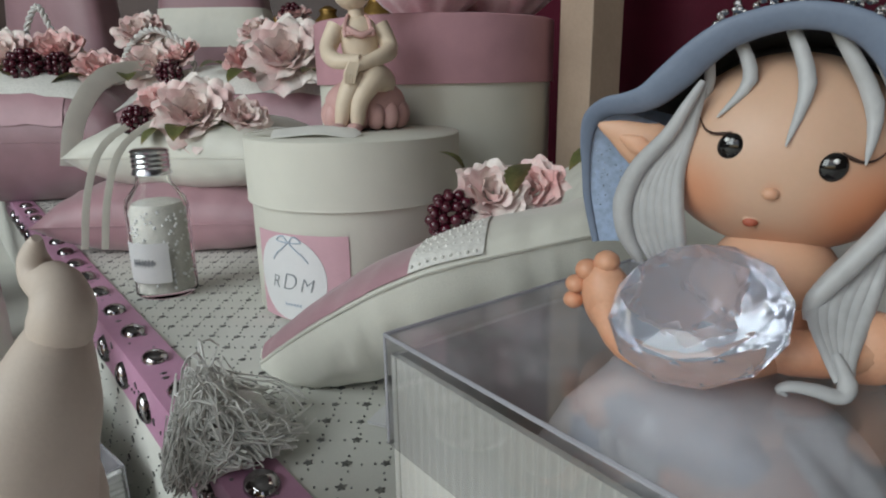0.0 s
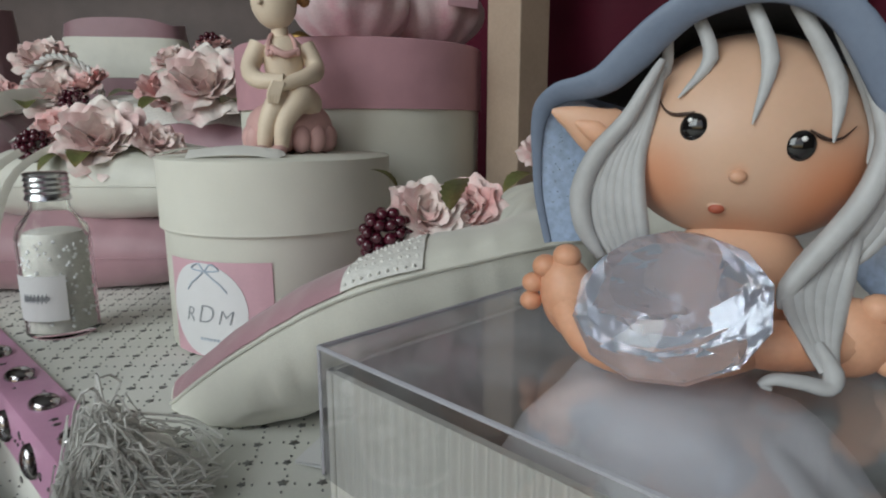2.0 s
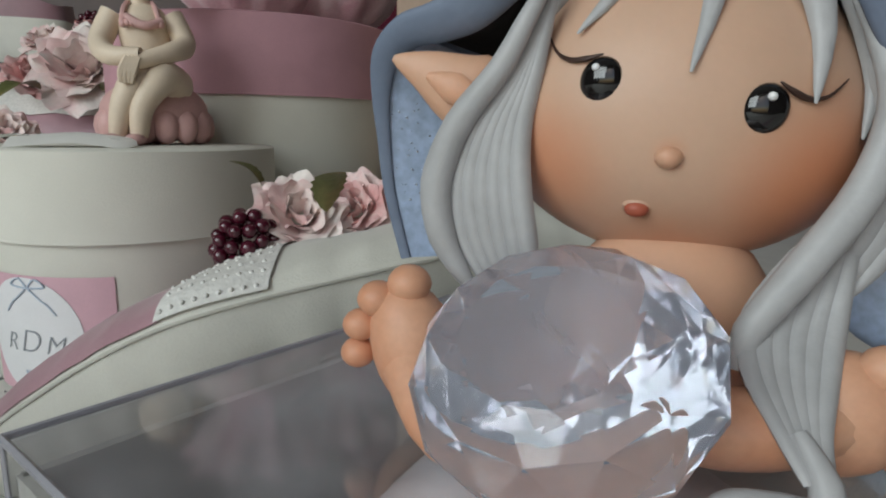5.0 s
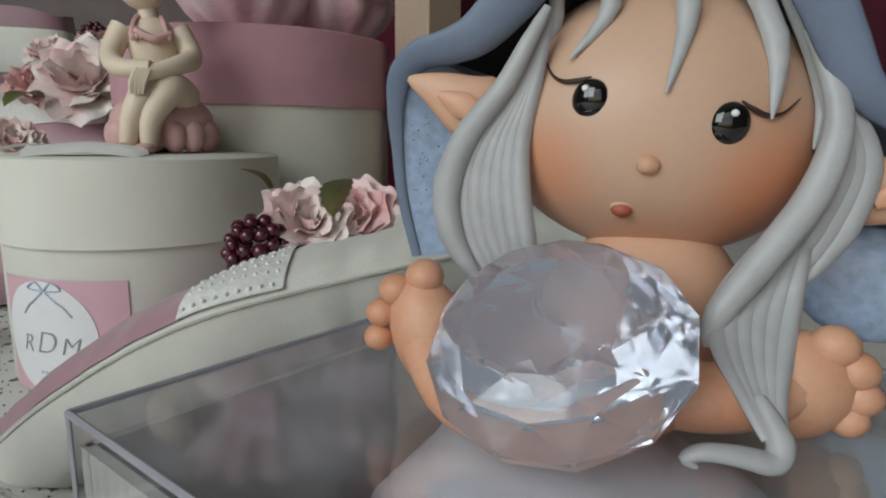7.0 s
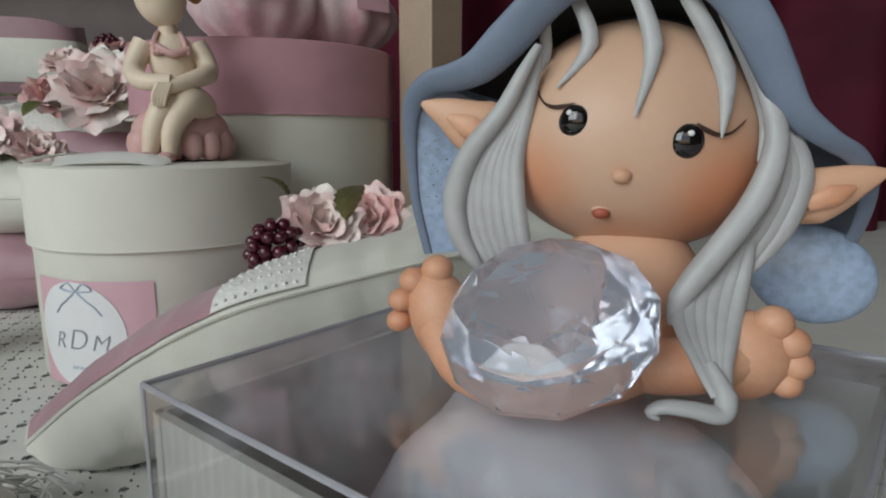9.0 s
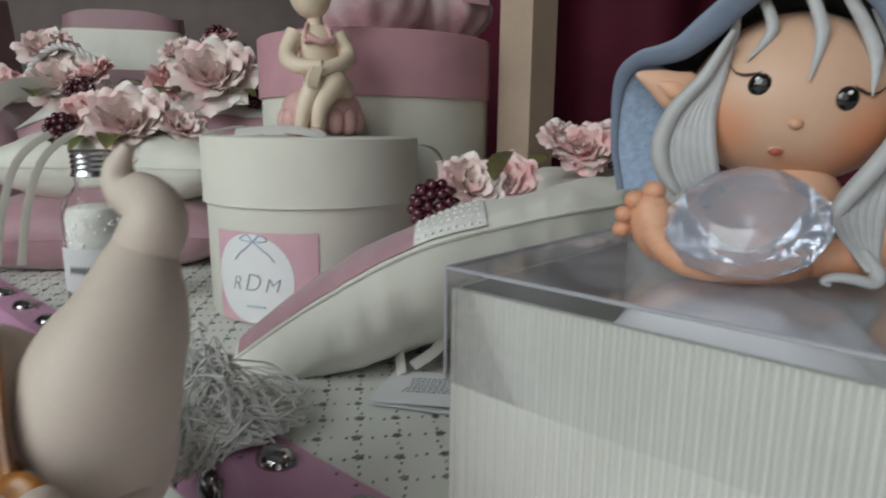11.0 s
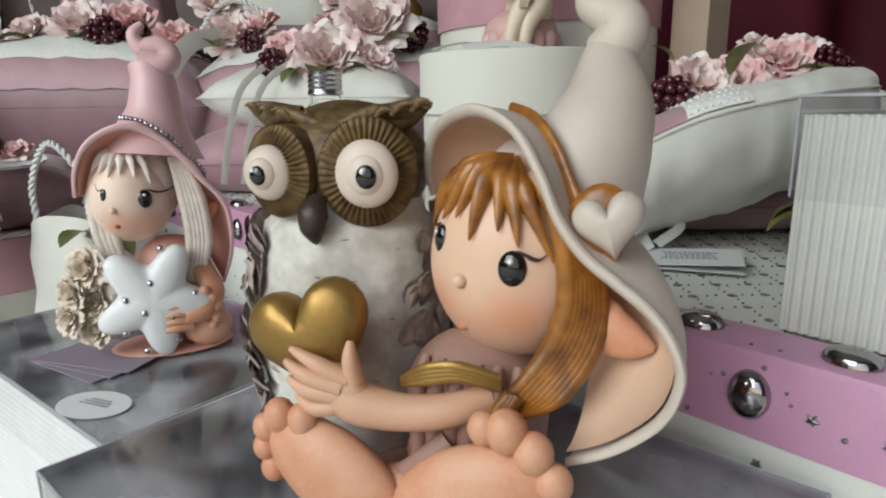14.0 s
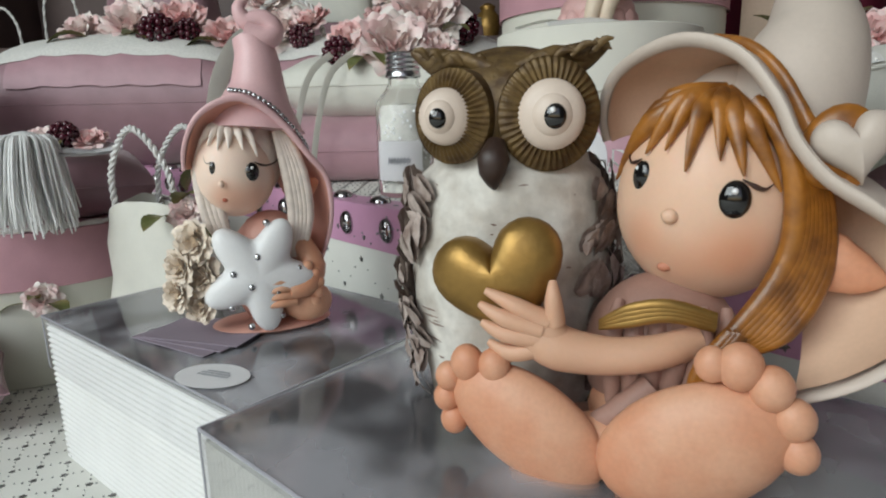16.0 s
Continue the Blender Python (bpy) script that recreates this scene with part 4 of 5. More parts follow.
HAIR_WHITE = mat("silver_white_clay_hair", (0.45, 0.45, 0.455), 0.42, vary=0.1, size=160, bump=0.2, grain=500)
# dark hair root; also colours the hood's inside with its shade
ROOT_HOOD_SHADE = mat("charcoal_hair_root_and_hood_shade", (0.085, 0.08, 0.085), 0.7, vary=0.2)
TIARA = mat("silver_glitter", (0.75, 0.76, 0.78), 0.2, metal=1.0, vary=0.4, size=400)
SKIN_PLAIN = mat("peach_clay", (0.68, 0.395, 0.26), 0.48, vary=0.05, size=90, bump=0.06, sss=0.08)
SKIN_TOE = mat("blushed_peach_clay", (0.71, 0.385, 0.245), 0.48, vary=0.12, size=60, bump=0.06, second=(0.65, 0.29, 0.165), sss=0.08)


def blue_elf():
    c = Clay()
    U = (0.0001145, 0.000112, 0.000105)

    def met(p):
        return tuple(a * b for a, b in zip(p, U))
    face = mat("peach_clay_blue_elf_face", (0.63, 0.405, 0.285), 0.45, vary=0.04, size=90, bump=0.05, sss=0.08, blush=(
        (met((-130, -120, 320)), 0.0135, BLUSH, 0.62), (met((175, -110, 300)), 0.017, BLUSH, 0.85), (met((20, -130, 190)), 0.012, BLUSH, 0.6), (met((15, -170, 345)), 0.003, BLUSH, 0.35)))
    h = Head(c, (29, 0, 405), (224, 168, 208), 0, 11, face, 0.13)
    h.eye(-0.42, 0.035, 24, 28, BLACK_EYE, GLINT, LASH, -1)
    h.eye(0.345, 0.035, 25, 29, BLACK_EYE, GLINT, LASH, 1)
    c.ball(h.at(-0.01, -0.31, 0), (15, 11, 13), face, n=16)
    c.ball(h.at(-0.07, -0.63, -5), (18, 11, 13), face, n=16)
    c.ball(h.at(-0.07, -0.63, 3), (14, 8, 10), LIP, n=14)
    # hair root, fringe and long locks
    c.ball((28, 40, 436), (204, 168, 190), ROOT_HOOD_SHADE, n=32)
    for top, pts, r in (((-66, -104, 636), ((-0.44, 0.62, 12), (-0.58, 0.26, 8)), 13), ((16, -108, 655), ((-0.03, 0.66, 13), (-0.03, 0.14, 8)), 14),
                        ((84, -108, 648), ((0.45, 0.58, 13), (0.52, 0.10, 9)), 15), ((150, -104, 600), ((0.78, 0.38, 12), (0.80, -0.02, 8)), 13), ((-112, -100, 596), ((-0.75, 0.48, 9), (-0.84, 0.20, 6)), 11)):
        c.tube([top, h.at(*pts[0]), h.at(*pts[1])], [r * 0.8, r, 1.5], HAIR_WHITE, 10, 0.6)
    c.tube([(-118, -128, 556), (-140, -138, 510), (-172, -136, 446), (-222, -126, 378), (-250, -120, 300), (-240, -124, 226), (-205, -134, 168)], [6, 11, 15, 19, 21, 19, 9], HAIR_WHITE, 14, 0.85)
    for k in range(1, 7):
        f = k / 6
        c.tube([(-120 + 4 * f, -116, 545), (-160 + 26 * f, -122, 448), (-214 + 66 * f, -116 - 6 * f, 372), (-238 + 92 * f, -110 - 16 * f, 300), (-232 + 98 * f, -114 - 20 * f, 230), (-200 + 76 * f, -126 - 12 * f, 172 + 6 * f)],
               [6, 11, 13, 14, 13, 5], HAIR_WHITE, 8, 0.8)
    c.tube([(188, -108, 520), (212, -116, 470), (228, -130, 400), (206, -148, 312), (150, -170, 220), (105, -186, 150), (98, -196, 108)], [6, 12, 17, 20, 20, 17, 9], HAIR_WHITE, 14, 0.85)
    for k in range(4):
        f = k / 3
        c.tube([(200 + 12 * f, -82, 492), (232 + 20 * f, -96, 410), (238 + 34 * f, -104, 340), (206 + 44 * f, -118, 258), (168 + 40 * f, -140, 190)], [6, 15, 18, 17, 4], HAIR_WHITE, 8, 0.8)
    for k in range(6):
        f = k / 5
        c.tube([(156 + 48 * f, -136, 236), (112 + 78 * f, -164, 164), (106 + 70 * f, -206, 116), (128 + 34 * f, -256, 68), (146 + 16 * f, -292, 34)], [9, 13, 13, 10, 7], HAIR_WHITE, 8, 0.8)
    c.tube([(140, -262, 74), (158, -292, 36), (150, -306, 15), (116, -314, 22), (80, -318, 24), (62, -320, 14), (74, -322, 6)], [7, 15, 15, 13, 11, 8, 3], HAIR_WHITE, 12, 0.8)
    # hood: a thick rolled edge, the bowl behind it and the glittering side flaps
    edge = [(-336, 22, 160), (-356, 8, 268), (-358, -12, 355), (-354, -34, 424), (-338, -56, 474), (-300, -78, 502), (-258, -92, 510), (-214, -106, 526), (-168, -121, 567), (-122, -135, 613), (-75, -145, 646), (0, -149, 668),
            (63, -149, 666), (122, -147, 642), (162, -144, 604), (192, -140, 556), (220, -134, 498), (250, -126, 443), (300, -112, 402), (346, -88, 374), (380, -50, 325), (388, 0, 245), (362, 30, 160)]
    wide = [8, 9, 10, 14, 20, 25, 28, 31, 35, 33, 30, 27, 26, 28, 30, 30, 28, 24, 18, 16, 14, 12, 9]
    middle = Vector((22, -40, 420))
    rim = []
    for p, r in zip(edge, wide):
        d = Vector((p[0] - middle.x, 0, p[2] - middle.z)).normalized()
        rim.append(Vector(p) + d * r * 0.85 + Vector((0, 6, 0)))
    back = Vector((22, 185, 405))

    def bowl(s, v, shrink=1.0):
        b = curve(rim, s)
        a = v * 1.5708
        return Vector((back.x + (b.x - back.x) * math.cos(a) * shrink, b.y + (back.y - b.y) * math.sin(a) * shrink, back.z + (b.z - back.z) * math.cos(a) * shrink))
    c.sheet(lambda s, v: bowl(s, v), 88, 14, HOOD_BLUE)
    # the middle stretch is charcoal: shade under the hood put into colour
    for s0, s1, lining in ((0.0, 0.24, WING_BLUE), (0.24, 0.80, ROOT_HOOD_SHADE), (0.80, 1.0, HOOD_BLUE)):
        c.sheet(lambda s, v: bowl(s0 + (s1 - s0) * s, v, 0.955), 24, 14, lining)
    c.tube(edge, wide, HOOD_BLUE, 18, 0.42, side=(0, -1, 0), steps=5)
    flap = edge[:6]
    c.sheet(lambda s, v: curve(flap, s).lerp(Vector((-175, 24, 175 + 270 * s)), v) + Vector((0, 10 * math.sin(v * 3.14), 0)), 24, 10, WING_BLUE)
    c.ball((334, 14, 158), (104, 24, 88), WING_BLUE, (0, 28, 0), n=28)
    # ears
    c.tube([(-150, -66, 398), (-215, -90, 418), (-268, -96, 446), (-314, -98, 465)], [44, 54, 30, 4], SKIN_PLAIN, 16, 0.4)
    c.tube([(-196, -114, 400), (-232, -116, 424), (-266, -112, 440)], [12, 21, 4], SKIN_TOE, 10, 0.4)
    c.tube([(240, -66, 300), (296, -86, 312), (352, -88, 338), (392, -86, 352)], [40, 48, 26, 3], SKIN_PLAIN, 16, 0.4)
    c.tube([(282, -108, 296), (316, -110, 314), (344, -106, 328)], [10, 18, 3], SKIN_TOE, 10, 0.4)
    # tiara and loose glitter
    rnd = random.Random(2)
    for k in range(70):
        p = curve(rim, rnd.uniform(0.44, 0.66))
        c.ball((p.x + rnd.uniform(-6, 6), p.y + 50 + rnd.uniform(-12, 25), p.z + 8 + rnd.uniform(-6, 26)), rnd.uniform(4, 9), TIARA, n=6)
    for k in range(70):
        s, v = rnd.uniform(0.15, 0.85), rnd.uniform(0.05, 0.6)
        c.ball(curve(flap, s).lerp(Vector((-175, 24, 175 + 270 * s)), v) + Vector((0, 10 * math.sin(v * 3.14) - 1, 0)), rnd.uniform(0.8, 1.8), TIARA, n=6)
    # body, crossed legs with big feet
    c.ball((35, -40, 130), (125, 100, 130), SKIN_PLAIN, n=28)
    c.tube([(100, -70, 60), (30, -225, 32), (-80, -312, 22), (-190, -286, 28), (-246, -222, 78)], [60, 40, 26, 30, 38], SKIN_TOE, 16)
    c.tube([(-40, -70, 60), (40, -200, 46), (120, -210, 48), (185, -190, 62)], [60, 46, 46, 42], SKIN_TOE, 16)
    c.ball((-252, -200, 96), (52, 50, 88), SKIN_TOE, (0, -14, 0), n=24)
    for x, z, r in ((-258, 181, 26), (-296, 158, 25), (-318, 122, 22), (-322, 84, 21)):
        c.ball((x, -206, z), (r, r, r * 0.95), SKIN_TOE, n=16)
    c.ball((196, -176, 62), (72, 54, 74), SKIN_TOE, (0, 24, 0), n=24)
    for x, z, r in ((232, 122, 28), (257, 92, 26), (266, 57, 24), (256, 26, 23)):
        c.ball((x, -192, z), (r, r * 0.9, r), SKIN_TOE, n=16)
    c.ball((20, -90, 10), (200, 110, 10), SKIN_TOE, n=24)
    gem = Matrix.Translation((-80, -284, 126)) @ pose(0, 0, 0, 42, -6, -10)
    brilliant(c, gem, 156, CRYSTAL, 12)
    ob = figurine("elf_figurine", c, pose(0.0726, 0.1535, 0.0745, 0, 0, -24), U, "clay elf figurine in a powder blue hood holding a clear crystal")
    me = ob.data
    k = list(me.materials).index(CRYSTAL)
    for p in me.polygons:
        if p.material_index == k:
            p.use_smooth = False
    return ob


blue_elf()

LIP_SOFT = mat("rosy_peach_lip", (0.56, 0.22, 0.13), 0.5, vary=0.08)
HAT_CREAM = mat("cream_clay_hat", (0.60, 0.51, 0.44), 0.55, vary=0.06, size=60, bump=0.08)
# inside of the cream brim, its peach light put into the colour
HAT_INSIDE_GLOW = mat("peach_lit_hat_inside", (0.70, 0.47, 0.33), 0.55, vary=0.08, size=60, bump=0.08)
HAIR_GOLD = mat("golden_brown_clay_hair", (0.40, 0.15, 0.02), 0.34, vary=0.35, size=120, bump=0.35, grain=350, second=(0.17, 0.058, 0.011), coat=0.15)
GOLD = mat("gold_paint", (0.40, 0.235, 0.065), 0.4, metal=0.65, vary=0.2, size=120, bump=0.2, grain=500)
DRESS = mat("dusty_brown_pink_clay", (0.36, 0.20, 0.155), 0.55, vary=0.12, size=80, bump=0.12)
BARK = mat("bark_brown_clay", (0.23, 0.15, 0.12), 0.75, vary=0.5, size=160, bump=0.9, grain=350, second=(0.42, 0.34, 0.29))
BIRCH = mat("birch_white_clay", (0.72, 0.69, 0.63), 0.65, vary=0.3, size=90, bump=0.6, grain=260, second=(0.50, 0.45, 0.39))
OWL_GOLD = mat("antique_gold_brown", (0.20, 0.125, 0.045), 0.5, metal=0.25, vary=0.45, size=220, bump=0.7, grain=420, second=(0.09, 0.05, 0.02))
OWL_EYE = mat("ivory_eye_clay", (0.68, 0.56, 0.47), 0.42, vary=0.06, size=60, bump=0.05)
BEAK = mat("dark_brown_beak", (0.04, 0.02, 0.014), 0.45, vary=0.3)


def witch_hat(c, brim, mid, back, material, inner, edge):
    """A wide flowing brim that runs from the edge line back to a crown; gives the brim's surface."""
    mid, back = Vector(mid), Vector(back)

    def bowl(s, v, k=1.0):
        a = v * 1.5708
        return mid + (curve(brim, s) - mid) * (math.cos(a) * k) + back * (math.sin(a) * k)
    c.sheet(lambda s, v: bowl(s, v), 64, 12, material)
    c.sheet(lambda s, v: bowl(s, v, 0.96), 64, 12, inner)
    n = len(brim)
    c.tube(brim, [edge * (0.5 + 0.5 * math.sin(math.pi * i / (n - 1))) for i in range(n)], material, 12, 0.6)
    return bowl


def toe_foot(c, sole, r, rot, toes, skin):
    c.ball(sole, r, skin, rot, n=28)
    for x, y, z, rr in toes:
        c.ball((x, y, z), (rr, rr * 0.85, rr * 1.05), skin, n=18)


def cream_girl():
    c = Clay()
    U = (0.000119, 0.000122, 0.000126)

    def met(p):
        return tuple(a * b for a, b in zip(p, U))
    face = mat("peach_clay_girl_face", (0.76, 0.49, 0.345), 0.45, vary=0.04, size=90, bump=0.05, sss=0.2, blush=(
        (met((-110, -110, 430)), 0.0115, BLUSH, 0.6), (met((90, -150, 420)), 0.013, BLUSH, 0.6), (met((-20, -160, 380)), 0.0125, BLUSH, 0.62), (met((-50, -175, 495)), 0.004, BLUSH, 0.35)))
    h = Head(c, (36, 18, 512), (184, 160, 202), -20, 6, face, 0.07)
    h.eye(-0.50, 0.17, 22, 30, BLACK_EYE, GLINT, LASH, -1, 0.8)
    h.eye(0.50, 0.11, 29, 34, BLACK_EYE, GLINT, LASH, 1, 0.3)
    c.ball(h.at(-0.06, -0.11, 2), (16, 14, 14), face, n=18)
    c.ball(h.at(-0.10, -0.62, 1), (14, 7, 9), LIP_SOFT, n=14)
    # hair: fringe fan from the crown
    crown = (0.10, 0.93, 10)
    for tx, tz, r in ((-0.97, 0.02, 20), (-0.86, 0.22, 21), (-0.68, 0.40, 22), (-0.46, 0.36, 22), (-0.24, 0.42, 22), (0.02, 0.28, 23), (0.30, 0.40, 23), (0.52, 0.30, 22), (0.80, 0.2, 20)):
        h.lock((crown, ((crown[0] + tx) / 2 - 0.04, (crown[1] + tz) / 2 + 0.12, 20), (tx, tz, 9)), [14, r, 2], HAIR_GOLD)
    c.ball((58, 58, 552), (180, 160, 172), HAIR_GOLD, n=32)
    c.ball((92, 92, 590), (168, 138, 172), HAT_CREAM, n=36)
    for k in range(8):
        f = k / 7
        c.tube([(96 + 50 * f, -92 + 20 * f, 690 - 20 * f), (158 + 36 * f, -120 + 30 * f, 600), (176 + 52 * f, -124 + 36 * f, 480), (154 + 72 * f, -134 + 26 * f, 390), (92 + 84 * f, -158 + 10 * f, 300), (30 + 56 * f, -172 + 8 * f, 228 + 22 * f)],
               [12, 19, 20, 19, 15, 7], HAIR_GOLD, 10, 0.8)
    for k in range(3):
        c.tube([(86 + 8 * k, -172, 300), (46 + 10 * k, -186, 245), (30 + 9 * k, -192, 205), (46 + 4 * k, -194, 170)], [14, 15, 13, 3], HAIR_GOLD, 10, 0.8)
    for k in range(4):
        c.tube([(-150, -160, 278 + 5 * k), (-90, -172, 300 + 9 * k), (-20, -170, 318 + 7 * k), (60, -150, 300 + 6 * k)], [3, 10, 12, 10], GOLD, 8, 0.8)
    # hat
    brim = [(-186, 118, 610), (-196, 112, 668), (-172, 80, 738), (-105, 20, 782), (-20, -48, 796), (66, -104, 764), (126, -144, 692), (162, -158, 622), (211, -172, 566), (277, -190, 524), (333, -204, 486), (371, -222, 438), (380, -216, 382), (352, -196, 305), (276, -190, 237), (196, -180, 195)]
    brim_at = witch_hat(c, brim, (120, -40, 560), (62, 168, 50), HAT_CREAM, HAT_INSIDE_GLOW, 18)
    c.tube([(118, 30, 520), (142, 44, 590), (166, 58, 660), (190, 78, 740), (204, 108, 800), (198, 142, 860), (186, 172, 908)], [104, 128, 128, 113, 94, 70, 45], HAT_CREAM, 32, 1.0)
    c.tube([(176, 172, 898), (214, 158, 922), (226, 160, 952), (192, 176, 976), (154, 175, 996), (150, 172, 1026), (176, 168, 1062)], [44, 52, 50, 44, 34, 24, 8], HAT_CREAM, 20, 1.0)
    mid_hat = Vector((120, 60, 560))
    band = [brim_at(0.27 + 0.30 * k / 6, 0.30 - 0.02 * k) for k in range(7)]
    c.tube([p + (p - mid_hat).normalized() * 8 for p in band], [11, 12, 13, 14, 20, 26, 14], HAIR_GOLD, 12, 0.6)
    # heart on the hat
    heart(c, (248, -140, 617), 62, 38, HAT_CREAM, -14, 4)
    c.ball((226, -124, 612), (56, 24, 70), HAIR_GOLD, (0, 20, 0), n=20)
    # ear
    c.tube([(200, -60, 440), (245, -78, 414), (296, -84, 396), (334, -82, 388)], [46, 52, 34, 6], SKIN_TOE, 14, 0.5)
    # dress and body
    c.ball((-35, -24, 188), (165, 122, 176), DRESS, n=32)
    for k in range(6):
        c.tube([(-120 + 40 * k, -92 - 12 * math.sin(k * 0.6), 320), (-128 + 42 * k, -132 - 10 * math.sin(k * 0.6), 240), (-120 + 32 * k, -140, 120)], [10, 22, 14], DRESS, 10, 0.7)
    c.tube([(-40, -150, 170), (-90, -172, 120), (-150, -180, 92)], [34, 40, 22], DRESS, 12, 0.7)
    # arm and hand holding the heart
    c.tube([(30, -120, 262), (-40, -165, 246), (-130, -185, 236), (-220, -198, 246), (-268, -200, 268)], [30, 33, 36, 44, 42], SKIN_PLAIN, 16)
    c.ball((-262, -205, 275), (68, 34, 48), SKIN_PLAIN, (0, 18, 0), n=22)
    for pts in (((-240, -215, 300), (-300, -232, 330), (-362, -228, 352)), ((-250, -222, 285), (-320, -240, 306), (-372, -236, 328)), ((-255, -222, 268), (-320, -238, 275), (-368, -234, 292)), ((-255, -215, 248), (-310, -228, 235), (-358, -222, 250)), ((-225, -212, 300), (-228, -222, 345), (-232, -212, 378))):
        c.tube(pts, [20, 17, 7], SKIN_PLAIN, 12)
    # gold heart
    heart(c, (-350, -165, 360), 140, 62, GOLD, -18, 4)
    # feet
    toe_foot(c, (-278, -215, 88), (176, 56, 98), (0, 28, 0), ((-404, -224, 202, 36), (-345, -226, 204, 34), (-448, -218, 165, 30), (-456, -214, 118, 29), (-441, -210, 70, 30)), SKIN_TOE)
    toe_foot(c, (30, -240, 108), (178, 60, 112), (0, -26, 0), ((100, -248, 270, 39), (150, -250, 240, 37), (188, -250, 192, 35), (200, -248, 134, 33), (56, -246, 268, 30)), SKIN_TOE)
    c.tube([(80, -40, 90), (-60, -140, 60), (-180, -185, 62)], [80, 62, 48], SKIN_TOE, 16)
    c.tube([(-120, -40, 90), (-40, -170, 55), (40, -215, 50)], [70, 62, 56], SKIN_TOE, 16)
    c.ball((-60, -60, 16), (240, 170, 16), DRESS, n=24)
    return figurine("girl_figurine", c, pose(-0.1085, 0.1112, -0.0293, 0, 0, -21), U, "clay girl figurine in a cream witch hat holding a gold heart")


cream_girl()

FLAKE = mat("pinkish_brown_bark_flake", (0.52, 0.43, 0.385), 0.75, vary=0.4, size=180, bump=0.6, grain=500, second=(0.27, 0.195, 0.165))


def owl():
    c = Clay()
    U = (0.000143, 0.000143, 0.000146)
    rnd = random.Random(8)

    def body(u, v):
        a = u * 6.2832
        r = 190 * (0.80 + 0.28 * math.sin(v * 2.5 + 0.35)) * (0.9 if v > 0.9 else 1)
        k = 1 + 0.03 * noise.noise(Vector((math.cos(a) * 3, math.sin(a) * 3, v * 5))) + 0.012 * noise.noise(Vector((math.cos(a) * 14, math.sin(a) * 14, v * 8)))
        return Vector((r * k * math.cos(a), r * k * math.sin(a) * 0.85, v * 520))
    c.sheet(body, 64, 30, BIRCH, wrap_u=True)
    c.ball((0, 0, 0), (140, 118, 8), BARK, n=24)
    c.ball((0, 0, 578), (172, 140, 130), OWL_GOLD, n=36)
    c.tube([(-150, -50, 662), (-90, -80, 682), (0, -90, 655), (90, -80, 684), (160, -50, 676)], [8, 16, 14, 16, 8], OWL_GOLD, 12, 0.8)
    for s in (-1, 1):
        c.tube([(s * 90, -40, 660), (s * 150, -45, 684), (s * 190, -48, 700)], [40, 24, 3], OWL_GOLD, 10, 0.7)
    for k in range(90):
        x0 = rnd.uniform(-150, 160)
        y0, z0 = rnd.uniform(-95, -10), 655 + 30 * abs(x0) / 160
        dx = rnd.uniform(18, 46) * (1 if x0 > 0 else -1)
        c.tube([(x0, y0, z0), (x0 + dx * 0.5, y0 - 4, z0 + rnd.uniform(10, 22)), (x0 + dx, y0 - 6, z0 + rnd.uniform(4, 20))], [5, 7, 1.5], OWL_GOLD, 6, 0.6, steps=3)
    # eye discs with radial grooves
    for x, rr, er in ((-92, 80, 50), (84, 92, 60)):
        m = pose(x, -128, 578, 90, 0, 12 * (1 if x > 0 else -1.6))

        def disc(u, v):
            a = u * 6.2832
            g = 2.6 * math.cos(a * 44) * min(1, v * 3) * (1 if v < 0.97 else 0)
            return m @ Vector((rr * (0.35 + 0.65 * v) * math.cos(a), rr * 1.08 * (0.35 + 0.65 * v) * math.sin(a), 26 - 22 * v * v + g))
        c.sheet(disc, 264, 8, OWL_GOLD, wrap_u=True)
        c.sheet(lambda u, v: m @ Vector((rr * math.cos(u * 6.2832), rr * 1.08 * math.sin(u * 6.2832), 6 - 40 * v)), 48, 2, OWL_GOLD, wrap_u=True)
        c.ball(m @ Vector((0, 0, 26)), (er, 26, er * 1.02), OWL_EYE, n=32)
        c.ball(m @ Vector((0, 0, 40)), (er * 0.62, 20, er * 0.64), OWL_EYE, n=26)
        c.ball(m @ Vector((2, -2, 56)), (er * 0.33, 9, er * 0.36), BLACK_EYE, n=20)
        c.ball(m @ Vector((-3, 8, 64)), er * 0.09, GLINT, n=8)
    c.tube([(-8, -150, 535), (-10, -172, 505), (-12, -174, 478), (-9, -165, 450)], [16, 30, 24, 4], BEAK, 14, 0.7)
    # dark flecks and scratches of the birch bark
    for k in range(24):
        a, v = -1.5708 + rnd.uniform(-1.1, 1.1), rnd.uniform(0.08, 0.9)
        w = rnd.choice((0.015, 0.03, 0.05, 0.13))
        pts = [body((a + w * q) / 6.2832 % 1.0, v + rnd.uniform(-0.004, 0.004)) * 1.004 for q in (-1, 0, 1)]
        c.tube(pts, [0.5, rnd.uniform(0.9, 2.6), 0.5], BARK, 5, 0.5, steps=2)
    # bark flakes for wings
    for k in range(150):
        s = rnd.choice((-1, 1))
        z = rnd.uniform(30, 470)
        a = rnd.uniform(-0.75, 0.9)
        r = 195 * (0.80 + 0.28 * math.sin(z / 520 * 2.5 + 0.35))
        p = Vector((s * (r + (20 if s < 0 else 8)) * math.cos(a), r * math.sin(a) * 0.85, z))
        L, W = rnd.uniform(18, 42), rnd.uniform(16, 34)
        m = Matrix.Translation(p) @ pose(0, 0, 0, 0, 0, math.degrees(math.atan2(math.sin(a), s * math.cos(a)))) @ pose(0, 0, 0, rnd.uniform(-75, 75), rnd.uniform(-8, 30), 0)
